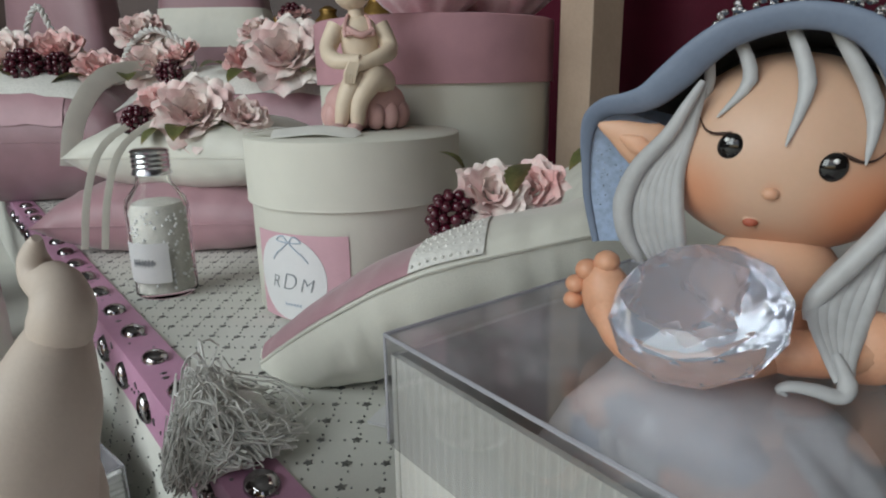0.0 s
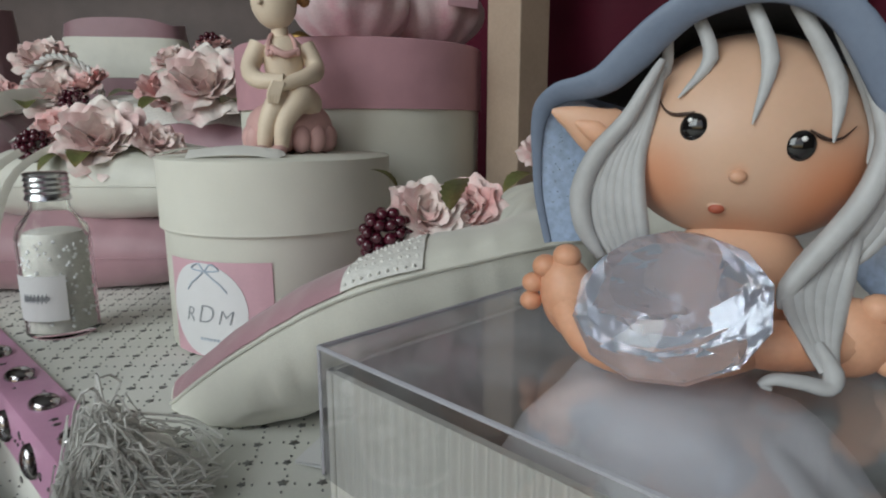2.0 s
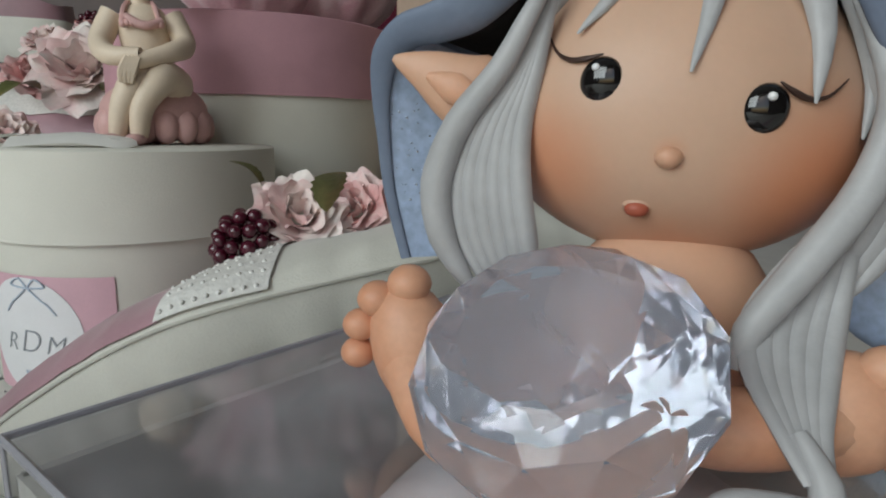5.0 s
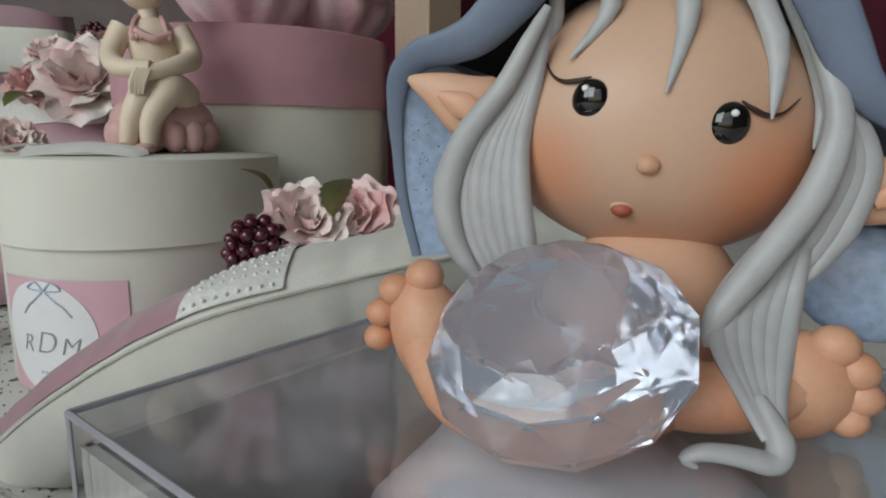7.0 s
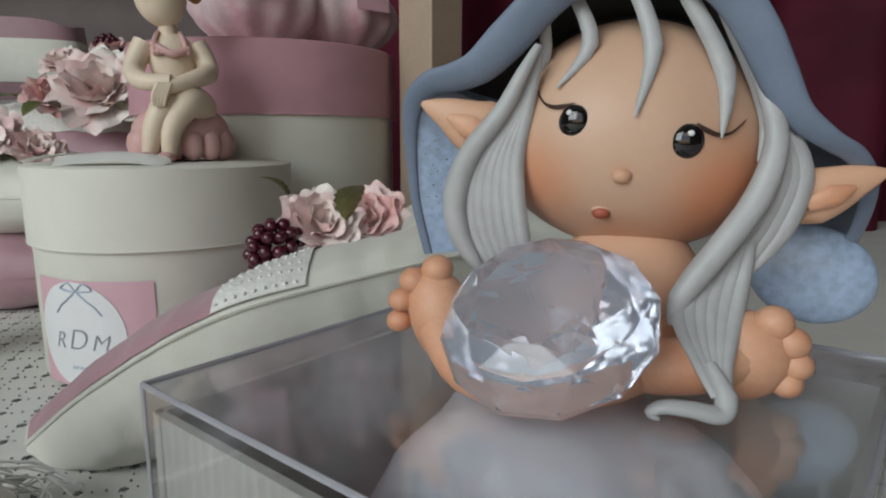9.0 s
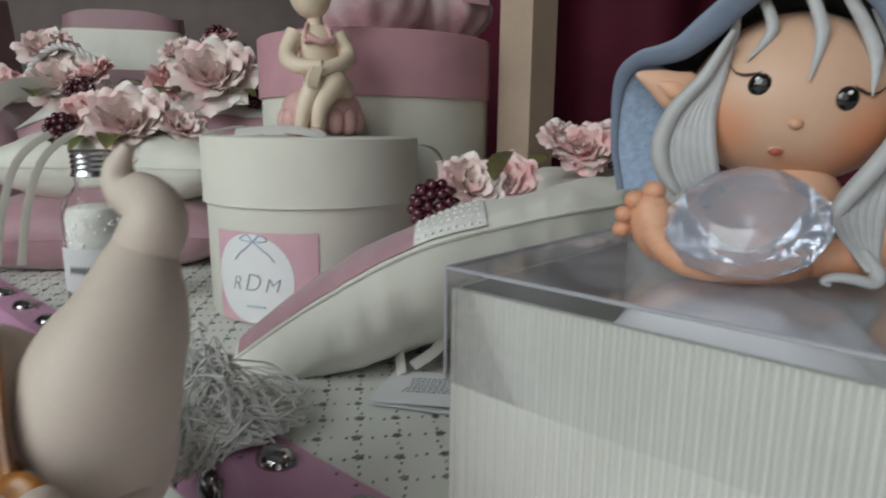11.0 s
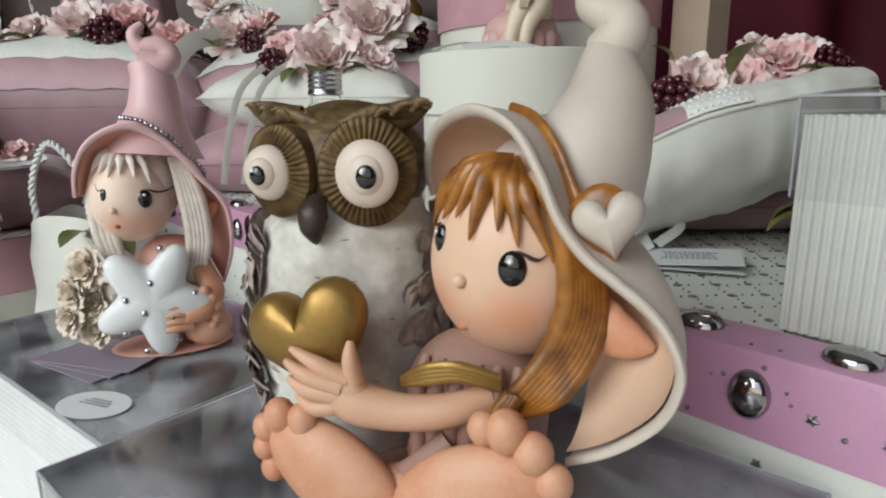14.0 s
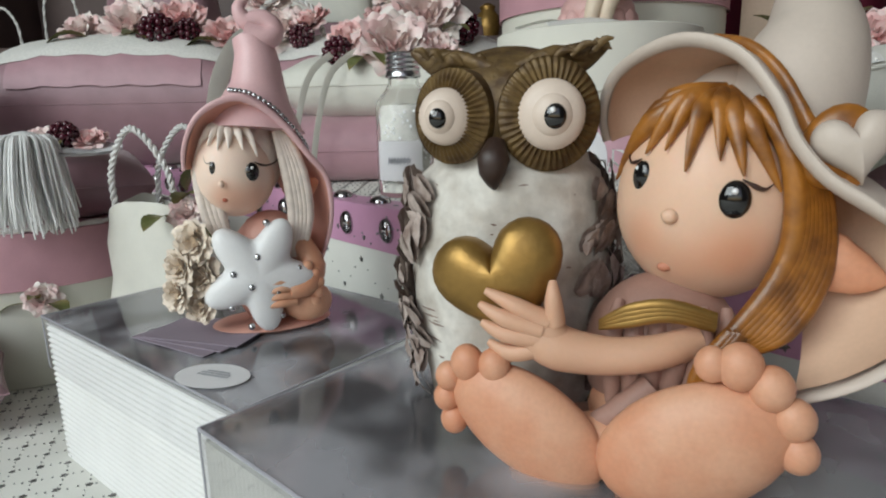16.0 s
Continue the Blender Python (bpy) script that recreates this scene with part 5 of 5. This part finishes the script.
        c.sheet(lambda u, v: m @ Vector((5 + 8 * math.sin(v * 3) + 5 * noise.noise(Vector((u * 3 + k, v * 4, 1))), (u - 0.5) * 2 * W * math.sin(0.35 + v * 2.4), (v - 0.5) * 2 * L)), 4, 5, FLAKE)
        c.sheet(lambda u, v: m @ Vector((-2, (u - 0.5) * 2 * W * math.sin(0.35 + v * 2.4), (v - 0.5) * 2 * L)), 4, 5, FLAKE)
    return figurine("owl_figurine", c, pose(-0.1495, 0.144, -0.0293, 0, 0, -11), U, "birch-white clay owl figurine with large gold-rimmed eyes")


owl()

HAT_PINK = mat("rose_pink_clay_hat", (0.74, 0.47, 0.48), 0.4, vary=0.08, size=60, bump=0.08)
HAT_CORAL = mat("coral_clay", (0.72, 0.38, 0.30), 0.5, vary=0.08, size=60, bump=0.08)
HAIR_BLOND = mat("pale_blond_clay_hair", (0.88, 0.77, 0.68), 0.4, vary=0.15, size=160, bump=0.25, grain=450)
STAR_WHITE = mat("white_clay", (0.82, 0.82, 0.82), 0.4, vary=0.05, size=60, bump=0.1)
ROSE_CREAM = mat("cream_clay_rose", (0.88, 0.76, 0.63), 0.5, vary=0.12, size=80, bump=0.1)


def pink_girl():
    c = Clay()
    U = (0.000262, 0.000265, 0.000273)

    def met(p):
        return tuple(a * b for a, b in zip(p, U))
    face = mat("peach_clay_pink_girl_face", (0.86, 0.66, 0.54), 0.45, vary=0.04, size=90, bump=0.05, sss=0.08, blush=((met((-60, -60, 245)), 0.012, BLUSH, 0.5), (met((-10, -70, 235)), 0.014, BLUSH, 0.5)))
    h = Head(c, (-46, -6, 284), (72, 68, 80), -14, 4, face, 0.08)
    h.eye(-0.28, 0.10, 6, 11, BLACK_EYE, GLINT, LASH, -1)
    h.eye(0.62, 0.05, 13, 16, BLACK_EYE, GLINT, LASH, 1)
    c.ball(h.at(-0.06, -0.20, 2), 6, face, n=12)
    c.ball(h.at(-0.02, -0.55, 0), (5, 3, 4), LIP, n=10)
    c.ball((-30, 14, 302), (72, 66, 78), HAIR_BLOND, n=28)
    for tx, tz in ((-0.9, 0.4), (-0.65, 0.5), (-0.4, 0.52), (-0.15, 0.45), (0.1, 0.5), (0.4, 0.48), (0.7, 0.35)):
        h.lock(((0.0, 0.95, 4), (tx * 0.6, 0.78, 8), (tx, tz, 4)), [6, 8, 1], HAIR_BLOND)
    for k in range(4):
        c.tube([(-92 + 5 * k, -22, 340), (-106 + 8 * k, -30, 280), (-98 + 8 * k, -36, 210), (-80 + 6 * k, -40, 165)], [6, 10, 10, 4], HAIR_BLOND, 8, 0.8)
    for k in range(5):
        c.tube([(30 + 4 * k, -30, 350), (44 + 7 * k, -38, 280), (50 + 7 * k, -40, 200), (36 + 6 * k, -48, 130)], [6, 10, 10, 4], HAIR_BLOND, 8, 0.8)
    brim = [(-128, -40, 290), (-122, -50, 330), (-102, -60, 370), (-70, -66, 395), (-30, -70, 405), (12, -66, 388), (50, -62, 352), (82, -56, 310), (112, -46, 272), (122, -36, 225), (118, -26, 170), (100, -16, 115)]
    witch_hat(c, brim, (10, -50, 300), (0, 78, 0), HAT_PINK, HAT_CORAL, 6)
    c.tube([(0, 12, 350), (4, 16, 390), (10, 20, 430), (10, 24, 480), (-2, 26, 515)], [88, 66, 48, 38, 28], HAT_PINK, 24)
    c.tube([(-2, 22, 512), (28, 14, 506), (46, 16, 520), (28, 20, 536), (-2, 22, 535), (-12, 22, 556), (4, 22, 574)], [26, 22, 18, 18, 16, 12, 5], HAT_PINK, 16)
    for k in range(26):
        p = curve([(-40, -48, 418), (-8, -56, 412), (30, -52, 388), (60, -44, 355), (82, -34, 325), (86, -22, 300)], k / 25)
        c.ball(p, 4.6, TIARA, n=8)
    c.tube([(58, -10, 240), (82, -18, 250), (100, -20, 262)], [16, 18, 4], SKIN_TOE, 10, 0.5)
    c.ball((10, 5, 100), (80, 62, 110), HAT_CORAL, n=24)
    c.ball((0, -10, 8), (110, 70, 10), HAT_CORAL, n=24)
    # white starfish with silver studs
    for side in (-1, 1):
        def star(u, v):
            a = u * 6.2832
            reach = (82 + 22 * math.cos(5 * (a - radians(60)))) * math.sin(v * 1.5708)
            return Vector((-18 + reach * math.cos(a), -72 + side * 32 * max(0.0, math.cos(v * 1.5708)) ** 0.7, 112 + reach * math.sin(a)))
        c.sheet(star, 80, 14, STAR_WHITE, wrap_u=True)
    for x, z in ((-60, 172), (-20, 146), (-62, 120), (32, 104), (0, 200), (-14, 62), (-40, 20), (-96, 84), (10, 84), (-34, 96), (50, 118), (-70, 60), (16, 160), (14, 36)):
        c.ball((x, -72 - 30 * max(0.15, 1 - (math.hypot(x + 18, z - 112) / 100) ** 2), z), 6.5, TIARA, n=10)
    # arm, foot and toes
    c.tube([(60, -30, 150), (78, -55, 110), (60, -80, 84), (30, -92, 80)], [22, 24, 20, 12], SKIN_TOE, 12)
    for k in range(4):
        c.tube([(40, -88, 96 - 12 * k), (14, -96, 100 - 13 * k), (-8, -96, 94 - 12 * k)], [8, 8, 4], SKIN_TOE, 8)
    c.ball((64, -52, 48), (46, 34, 36), SKIN_TOE, n=20)
    for x, z in ((66, 118), (78, 104), (84, 88), (82, 70), (76, 56)):
        c.ball((x, -78, z), 11, SKIN_TOE, n=12)
    # cream clay roses
    for x, z, r in ((-120, 172, 36), (-146, 132, 32), (-112, 112, 34), (-156, 88, 30), (-120, 62, 30)):
        rose = rose_mesh(x, ROSE_CREAM, r * 0.82)
        turn = pose(x, -52, z, 80, 0, x * 0.3)
        c.add([turn @ Vector((p[0], p[1], p[2] - 0.004)) for p in rose.v], rose.f, ROSE_CREAM)
    return figurine("girl_figurine", c, pose(-0.2605, 0.2585, -0.0463, 0, 0, 20), U, "clay girl in a rose pink witch hat holding a starfish")


pink_girl()

BISQUE = mat("ivory_bisque", (0.76, 0.63, 0.49), 0.5, vary=0.07, size=90, bump=0.1)
BISQUE_PINK = mat("pink_bisque", (0.66, 0.40, 0.38), 0.5, vary=0.1, size=90, bump=0.1)
HAIR_ORANGE = mat("ginger_bisque_hair", (0.45, 0.22, 0.08), 0.5, vary=0.3, size=300, bump=0.5, grain=500)


def ballerina():
    c = Clay()
    U = (0.000300, 0.00031, 0.000325)
    c.ball((10, 5, 50), (86, 70, 50), BISQUE_PINK, n=28)
    for k in range(14):
        a = k * 0.449
        c.ball((10 + 74 * math.cos(a), 5 + 60 * math.sin(a), 28), (22, 18, 28), BISQUE_PINK, n=12)
    c.tube([(25, -20, 88), (-5, -62, 96), (-32, -70, 60), (-44, -68, 12)], [30, 25, 19, 13], BISQUE, 14)
    c.tube([(45, -20, 88), (28, -66, 98), (-4, -76, 58), (-12, -76, 12)], [30, 25, 19, 13], BISQUE, 14)
    for x in (-52, -18):
        c.ball((x, -84, 8), (17, 26, 9), BISQUE_PINK, n=14)
    c.tube([(12, 0, 80), (6, -6, 130), (2, -6, 185), (0, -2, 205)], [42, 36, 42, 22], BISQUE, 18, 0.75)
    c.tube([(-22, -38, 188), (5, -44, 174), (32, -36, 184)], [5, 7, 5], BISQUE_PINK, 8)
    for k in range(9):
        c.ball((-26 + 7 * k, -42 + abs(k - 4) * 1.2, 176 + 2 * math.sin(k)), 6, BISQUE_PINK, n=8)
    for s in (-1, 1):
        c.tube([(s * 28, -34, 178), (s * 24, -30, 198), (s * 18, -10, 212)], 4, BISQUE_PINK, 6)
    c.tube([(-42, -6, 192), (-62, -20, 150), (-46, -62, 128), (0, -84, 128)], [20, 18, 15, 11], BISQUE, 12)
    c.tube([(46, -6, 192), (64, -24, 152), (44, -62, 136), (-8, -86, 118)], [20, 18, 15, 11], BISQUE, 12)
    for k in range(4):
        c.tube([(-4 - 5 * k, -92, 124), (-12 - 6 * k, -96, 104), (-16 - 5 * k, -94, 88)], [6, 5, 3], BISQUE, 6)
    c.tube([(0, -2, 200), (-2, -4, 232)], [17, 16], BISQUE, 12)
    c.ball((-10, -8, 268), (44, 44, 48), BISQUE, (0, -14, 0), n=26)
    c.ball((-38, -44, 262), (7, 8, 6), BISQUE, n=10)
    rnd = random.Random(3)
    for k in range(44):
        a, b = rnd.uniform(0, 6.28), rnd.uniform(0.1, 1.9)
        p = Vector((8 + 42 * math.sin(b) * math.cos(a), 12 + 40 * math.sin(b) * math.sin(a), 282 + 42 * math.cos(b)))
        if p.y > -14 or p.z > 302:
            c.ball(p, rnd.uniform(9, 15), HAIR_ORANGE, n=10)
    return figurine("ballerina_figurine", c, pose(-0.0700, 0.4120, 0.1037, 0, 0, 13), U, "ivory bisque ballerina figurine sitting on a pink pouf")


ballerina()
# ---- small things on the shelf ----
def leaflet(m, label):
    """A folded paper card lying half open, with lines of print."""
    t = thing("paper_tag", m, label, "tag")
    for k, (tilt, z) in enumerate(((0, 0.0008), (5, 0.0016))):
        c = Clay()
        c.slab((0, 0, 0), (0.036, 0.026, 0.0003), PAPER, m=pose(0, 0, z, 0, -tilt, 0))
        leaf = part("page", c, t, smooth=False)
        if k:
            c = Clay()
            text_bars(c, (0.018, 0.019, 0.0004), 0.024, 6, INK, pose(0, 0, z, 0, -tilt, 0), 0.0011)
            part("print_lines", c, leaf, "grey lines of print", smooth=False)
    c = Clay()
    c.tube([(0.004, 0.022, 0.003), (0.0, 0.034, 0.010), (0.008, 0.042, 0.020), (0.014, 0.036, 0.012), (0.006, 0.028, 0.004)], 0.0022, RIBBON_WHITE, 8, 0.15)
    part("ribbon_loop", c, t, "white satin ribbon")
    return t


leaflet(pose(-0.038, 0.226, 0.0006, 0, 0, -22), "white folded paper tag with a ribbon on the shelf").scale = (1.25, 1.25, 1.0)


def ribbon(name, m, pts, w, material, label, side=(0.2, -1, 0.1)):
    t = thing(name, m, label, "ribbon")
    c = Clay()
    c.tube(pts, w, material, 10, 0.06, side=side)
    part("ribbon_strip", c, t)
    return t


ribbon("satin_ribbon", pose(-0.0985, 0.372, 0.1037, 0, 0, 8), [(-0.030, -0.004, 0.0016), (-0.012, -0.010, 0.005), (0.006, -0.006, 0.0022), (0.026, -0.014, 0.0045), (0.030, -0.022, 0.0020), (0.012, -0.020, 0.004), (-0.014, -0.018, 0.002)], 0.0055, RIBBON_WHITE, "cream satin ribbon lying on the round box lid", (0, 0, 1))
for x in (-0.272, -0.256):
    ribbon("satin_ribbon", pose(x, 0, 0), [(0.050, 0.520, 0.114), (0.020, 0.490, 0.110), (-0.006, 0.464, 0.090), (-0.016, 0.450, 0.055), (-0.024, 0.448, 0.012)], 0.0026, CREAM_CLOTH, "cream satin ribbon hanging over the cushions")
ribbon("satin_ribbon", pose(-0.40, 0.650, 0.0), [(0.03, 0.08, 0.150), (0.0, 0.03, 0.142), (-0.02, 0.0, 0.10), (-0.03, -0.008, 0.05)], 0.010, CREAM_CLOTH, "wide cream ribbon hanging over the large cushions")


def tulle_bag(m, label):
    """A gathered net bag: a round belly and a frilled neck tied with a ribbon."""
    t = thing("tulle_bag", m, label, "bag", "favour bags")
    c = Clay()

    def fn(u, v):
        a = u * 6.2832
        r = 0.046 * (math.sin(min(1, v / 0.62) * 2.5 + 0.25) ** 0.8 if v < 0.62 else 0.52 + (v - 0.62) * 1.7)
        fold = 1 + (0.05 + 0.16 * max(0, v - 0.5)) * math.sin(a * 11 + v * 3)
        return Vector((r * fold * math.cos(a), r * fold * math.sin(a), 0.095 * v))
    c.sheet(fn, 88, 16, TULLE, wrap_u=True)
    part("net_belly", c, t)
    c = Clay()
    c.tube([(0.027 * math.cos(a), 0.027 * math.sin(a), 0.058) for a in np.linspace(0, 6.2832, 24)], 0.004, RIBBON_WHITE, 8, 0.5, steps=1)
    part("neck_ribbon", c, t, "white satin ribbon")
    c = Clay()
    c.slab((-0.014, -0.052, 0.030), (0.014, -0.051, 0.062), LABEL_PINK, 0.0003)
    text_bars(c, (0, 0.055, 0), 0.02, 3, INK, Matrix.Translation((0, -0.0521, 0)) @ pose(0, 0, 0, 90, 0, 0), 0.0025)
    part("name_card", c, t, "pink card with printed bars", smooth=False)
    return t


TULLE = mat("pink_white_tulle", (0.70, 0.55, 0.56), 0.55, vary=0.3, size=45, second=(0.55, 0.30, 0.34), bump=0.3, sheen=0.4)
tulle_bag(pose(-0.035, 0.52, 0.1770), "pink and white gathered tulle bag on a round box")
tulle_bag(pose(0.022, 0.555, 0.1770, 0, 0, 30), "pink and white gathered tulle bag on a round box")

# ---- lower table, beside the figurines ----
mauve_box = round_box(pose(-0.515, 0.455, TABLE), 0.105, 0.112, 0.040, CARD_CREAM, CARD_PINK, "cream round gift box with a pink lid and cord rim")
ring = thing("cord_rim", pose(-0.515, 0.455, TABLE + 0.1138), "white twisted cord ring round the lid top", "cord")
cord_arc("cord_ring", [(0.103 * math.cos(a), 0.103 * math.sin(a), 0.0) for a in np.linspace(0, 6.2832, 25)], 0.0022, ring, 70)
cushion(pose(-0.515, 0.455, TABLE + 0.1125, 0, 0, 30), 0.185, 0.175, 0.062, MAUVE_CLOTH, "dark mauve satin cushion on a round box", 9.0, flatten=0.2)
cushion(pose(-0.535, 0.300, TABLE, 0, 0, 35), 0.16, 0.13, 0.065, MAUVE_CLOTH, "mauve satin cushion lying on the lower table", 12.0, flatten=0.1)


def hanging_tassel(m, label):
    t = thing("tassel", m, label, "tassel", "tassels")
    rnd = random.Random(6)
    c = Clay()
    c.ball((0, 0, 0), (0.014, 0.012, 0.010), TWINE_WHITE, n=16)
    part("knot", c, t)
    c = Clay()
    for k in range(230):
        a, r = rnd.uniform(0, 6.2832), 0.026 * math.sqrt(rnd.random())
        L = rnd.uniform(0.042, 0.058)
        x, y = r * math.cos(a), r * math.sin(a)
        c.tube([(x * 0.3, y * 0.3, 0.006), (x * 0.7, y * 0.7, 0.004), (x * 0.95, y * 0.95 - 0.003, -L * 0.45), (x * 1.1 + rnd.uniform(-.003, .003), y - 0.004, -L)], [0.0011, 0.0011, 0.0009, 0.0006], TWINE_WHITE, 5, steps=3)
    part("threads", c, t, "limp white threads")
    return t


TWINE_WHITE = mat("white_silk_thread", (0.80, 0.80, 0.79), 0.5, vary=0.12, size=140)
hanging_tassel(pose(-0.447, 0.362, 0.040), "white silk tassel hanging over a mauve cushion")


def scalloped_plate(m):
    t = thing("paper_tag", m, "white scalloped paper tag with small print on a cushion", "tag")
    c = Clay()
    c.sheet(lambda u, v: Vector((0.026 * v * (1 + 0.03 * math.cos(u * 6.2832 * 18)) * math.cos(u * 6.2832), 0.026 * v * (1 + 0.03 * math.cos(u * 6.2832 * 18)) * math.sin(u * 6.2832), 0.0012 + 0.003 * v ** 6)), 108, 6, PAPER, wrap_u=True)
    c.sheet(lambda u, v: Vector((0.026 * v * math.cos(u * 6.2832), 0.026 * v * math.sin(u * 6.2832), 0.0004 + 0.003 * v ** 6)), 60, 6, PAPER, wrap_u=True)
    plate = part("card", c, t)
    c = Clay()
    text_bars(c, (0, 0.004, 0.002), 0.018, 3, INK, Matrix(), 0.0014)
    part("print_lines", c, plate, smooth=False)
    return t


scalloped_plate(pose(-0.428, 0.392, 0.0335, 6, 4, 0))
posy(pose(-0.452, 0.408, 0.040), "small pink rosebud with dark berries on a cushion", [(-0.012, 0.0, 0.0, 30, 0, 0.6), (0.02, 0.004, -0.002, 30, 0, 0.6)], [(0.004, -0.002, 0.004, 1.0)], [(0.0, -0.006, 0.0, 5, -60, 0.7)])
posy(pose(-0.358, 0.372, 0.004), "dried leaves and a pale bud tied to a cloth bag", [(0.012, -0.006, -0.012, 60, 10, 0.6)], [], [(0.006, -0.008, -0.006, -30, -40, 1.1), (0.0, -0.010, -0.012, 10, -100, 1.1), (0.014, -0.008, -0.016, 20, -30, 1.0), (0.012, -0.004, 0.004, -60, -20, 0.9)])
# ---- cards under the pink figurine and sticker on the white box ----
LILAC = mat("lilac_grey_card", (0.30, 0.25, 0.30), 0.6, vary=0.08, size=40)
for k in range(3):
    t = thing("paper_card", pose(-0.292 + 0.003 * k, 0.238 + 0.002 * k, -0.0461 + 0.0006 * k, 0, 0, -30 + 7 * k), "lilac grey card under a clay figurine", "card", "lilac cards")
    c = Clay()
    c.slab((-0.026, -0.016, 0), (0.026, 0.016, 0.0005), LILAC)
    part("card_sheet", c, t, smooth=False)
t = thing("oval_sticker", pose(-0.2655, 0.1915, -0.0461, 0, 0, -20), "white oval sticker with grey print on a clear lid", "sticker")
c = Clay()
c.sheet(lambda u, v: Vector((0.0165 * v * math.cos(u * 6.2832), 0.0115 * v * math.sin(u * 6.2832), 0.0003)), 40, 2, PAPER, wrap_u=True)
base = part("sticker_paper", c, t)
c = Clay()
text_bars(c, (0, 0.003, 0.0005), 0.016, 3, INK, Matrix(), 0.0010)
part("print_lines", c, base, smooth=False)


# ---- back of the shop: shelf with gold trinkets ----
DARK_WOOD = mat("dark_brown_wood", (0.13, 0.082, 0.075), 0.5, vary=0.3, size=12)
t = thing("back_shelf", pose(-0.35, 1.25, 0), "dark wooden shelf unit at the back of the shop", "shelf")
for lo, hi, nm in (((-0.75, 0.16, -0.9), (0.45, 0.18, 0.9), "back_panel"), ((-0.75, 0, 0.18), (0.45, 0.16, 0.20), "shelf_board"), ((-0.75, 0, 0.44), (0.45, 0.16, 0.46), "shelf_board"), ((-0.77, 0, -0.9), (-0.75, 0.18, 0.9), "side_panel"), ((0.45, 0, -0.9), (0.47, 0.18, 0.9), "side_panel")):
    c = Clay()
    c.slab(lo, hi, DARK_WOOD, 0.001)
    part(nm, c, t, smooth=False)
for k, (x, s, mm) in enumerate(((-0.30, 1.0, GOLD), (-0.20, 1.3, GOLD), (-0.40, 0.8, GOLD), (-0.10, 0.9, GOLD))):
    t = thing("gold_jar", pose(x, 1.31, 0.2), "small gold jar on the dark back shelf", "jar", "gold jars")
    c = Clay()
    c.lathe([(0, 0.0004), (0.022 * s, 0.0004), (0.028 * s, 0.02), (0.026 * s, 0.05 * s), (0.016 * s, 0.06 * s), (0.016 * s, 0.066 * s)], mm, 24)
    part("jar_body", c, t)
    c = Clay()
    c.lathe([(0, 0.078 * s), (0.006, 0.077 * s), (0.018 * s, 0.070 * s), (0.018 * s, 0.066 * s), (0, 0.066 * s)], mm, 24)
    part("jar_lid", c, t)
RED = mat("red_lacquer", (0.45, 0.015, 0.02), 0.3, vary=0.15)
TEAL = mat("teal_glaze", (0.14, 0.32, 0.31), 0.3, vary=0.15)
MAROON = mat("maroon_glaze", (0.13, 0.05, 0.06), 0.35, vary=0.2)
for x, y, s, mm, nm in ((-0.86, 0.95, 1.0, TEAL, "teal"), (-0.93, 0.93, 1.1, MAROON, "maroon"), (-0.80, 1.0, 1.2, MAROON, "maroon"), (-1.0, 1.05, 1.3, RED, "red")):
    t = thing("pottery_jar", pose(x, y, 0.0 if s > 0 else 0), nm + " glazed jar with a cord handle", "jar", "pottery jars")
    c = Clay()
    c.lathe([(0, 0.0004), (0.02 * s, 0.0004), (0.034 * s, 0.05 * s), (0.034 * s, 0.11 * s), (0.024 * s, 0.135 * s), (0.024 * s, 0.15 * s), (0.021 * s, 0.15 * s), (0.021 * s, 0.13 * s), (0, 0.1 * s)], mm, 28)
    part("jar_body", c, t)
    cord_arc("handle", [(-0.024 * s, 0, 0.145 * s), (-0.02 * s, 0, 0.2 * s), (0, 0, 0.225 * s), (0.02 * s, 0, 0.2 * s), (0.024 * s, 0, 0.145 * s)], 0.002, t, 8)
cloth_bag(pose(-0.70, 0.56, TABLE, 0, 0, 20), 0.12, 0.09, 0.24, MAUVE_CLOTH, "tall dark mauve satin bag on the lower table", None, False)
posy(pose(0.030, 0.246, 0.012), "dried brown leaf under the leaning cushion", [], [], [(0.0, 0.0, 0.0, -30, -10, 1.0), (0.004, 0.006, 0.002, -40, -25, 0.8)])
posy(pose(-0.4570, 0.3688, -0.0657), "small white bud with green leaves tied to a round box", [(0.0, 0.0, 0.0, 70, 34, 0.55)], [], [(-0.008, -0.004, -0.002, 10, -150, 0.8), (0.008, -0.004, -0.002, 10, -30, 0.9), (0.002, -0.006, 0.002, -20, -80, 0.6)])
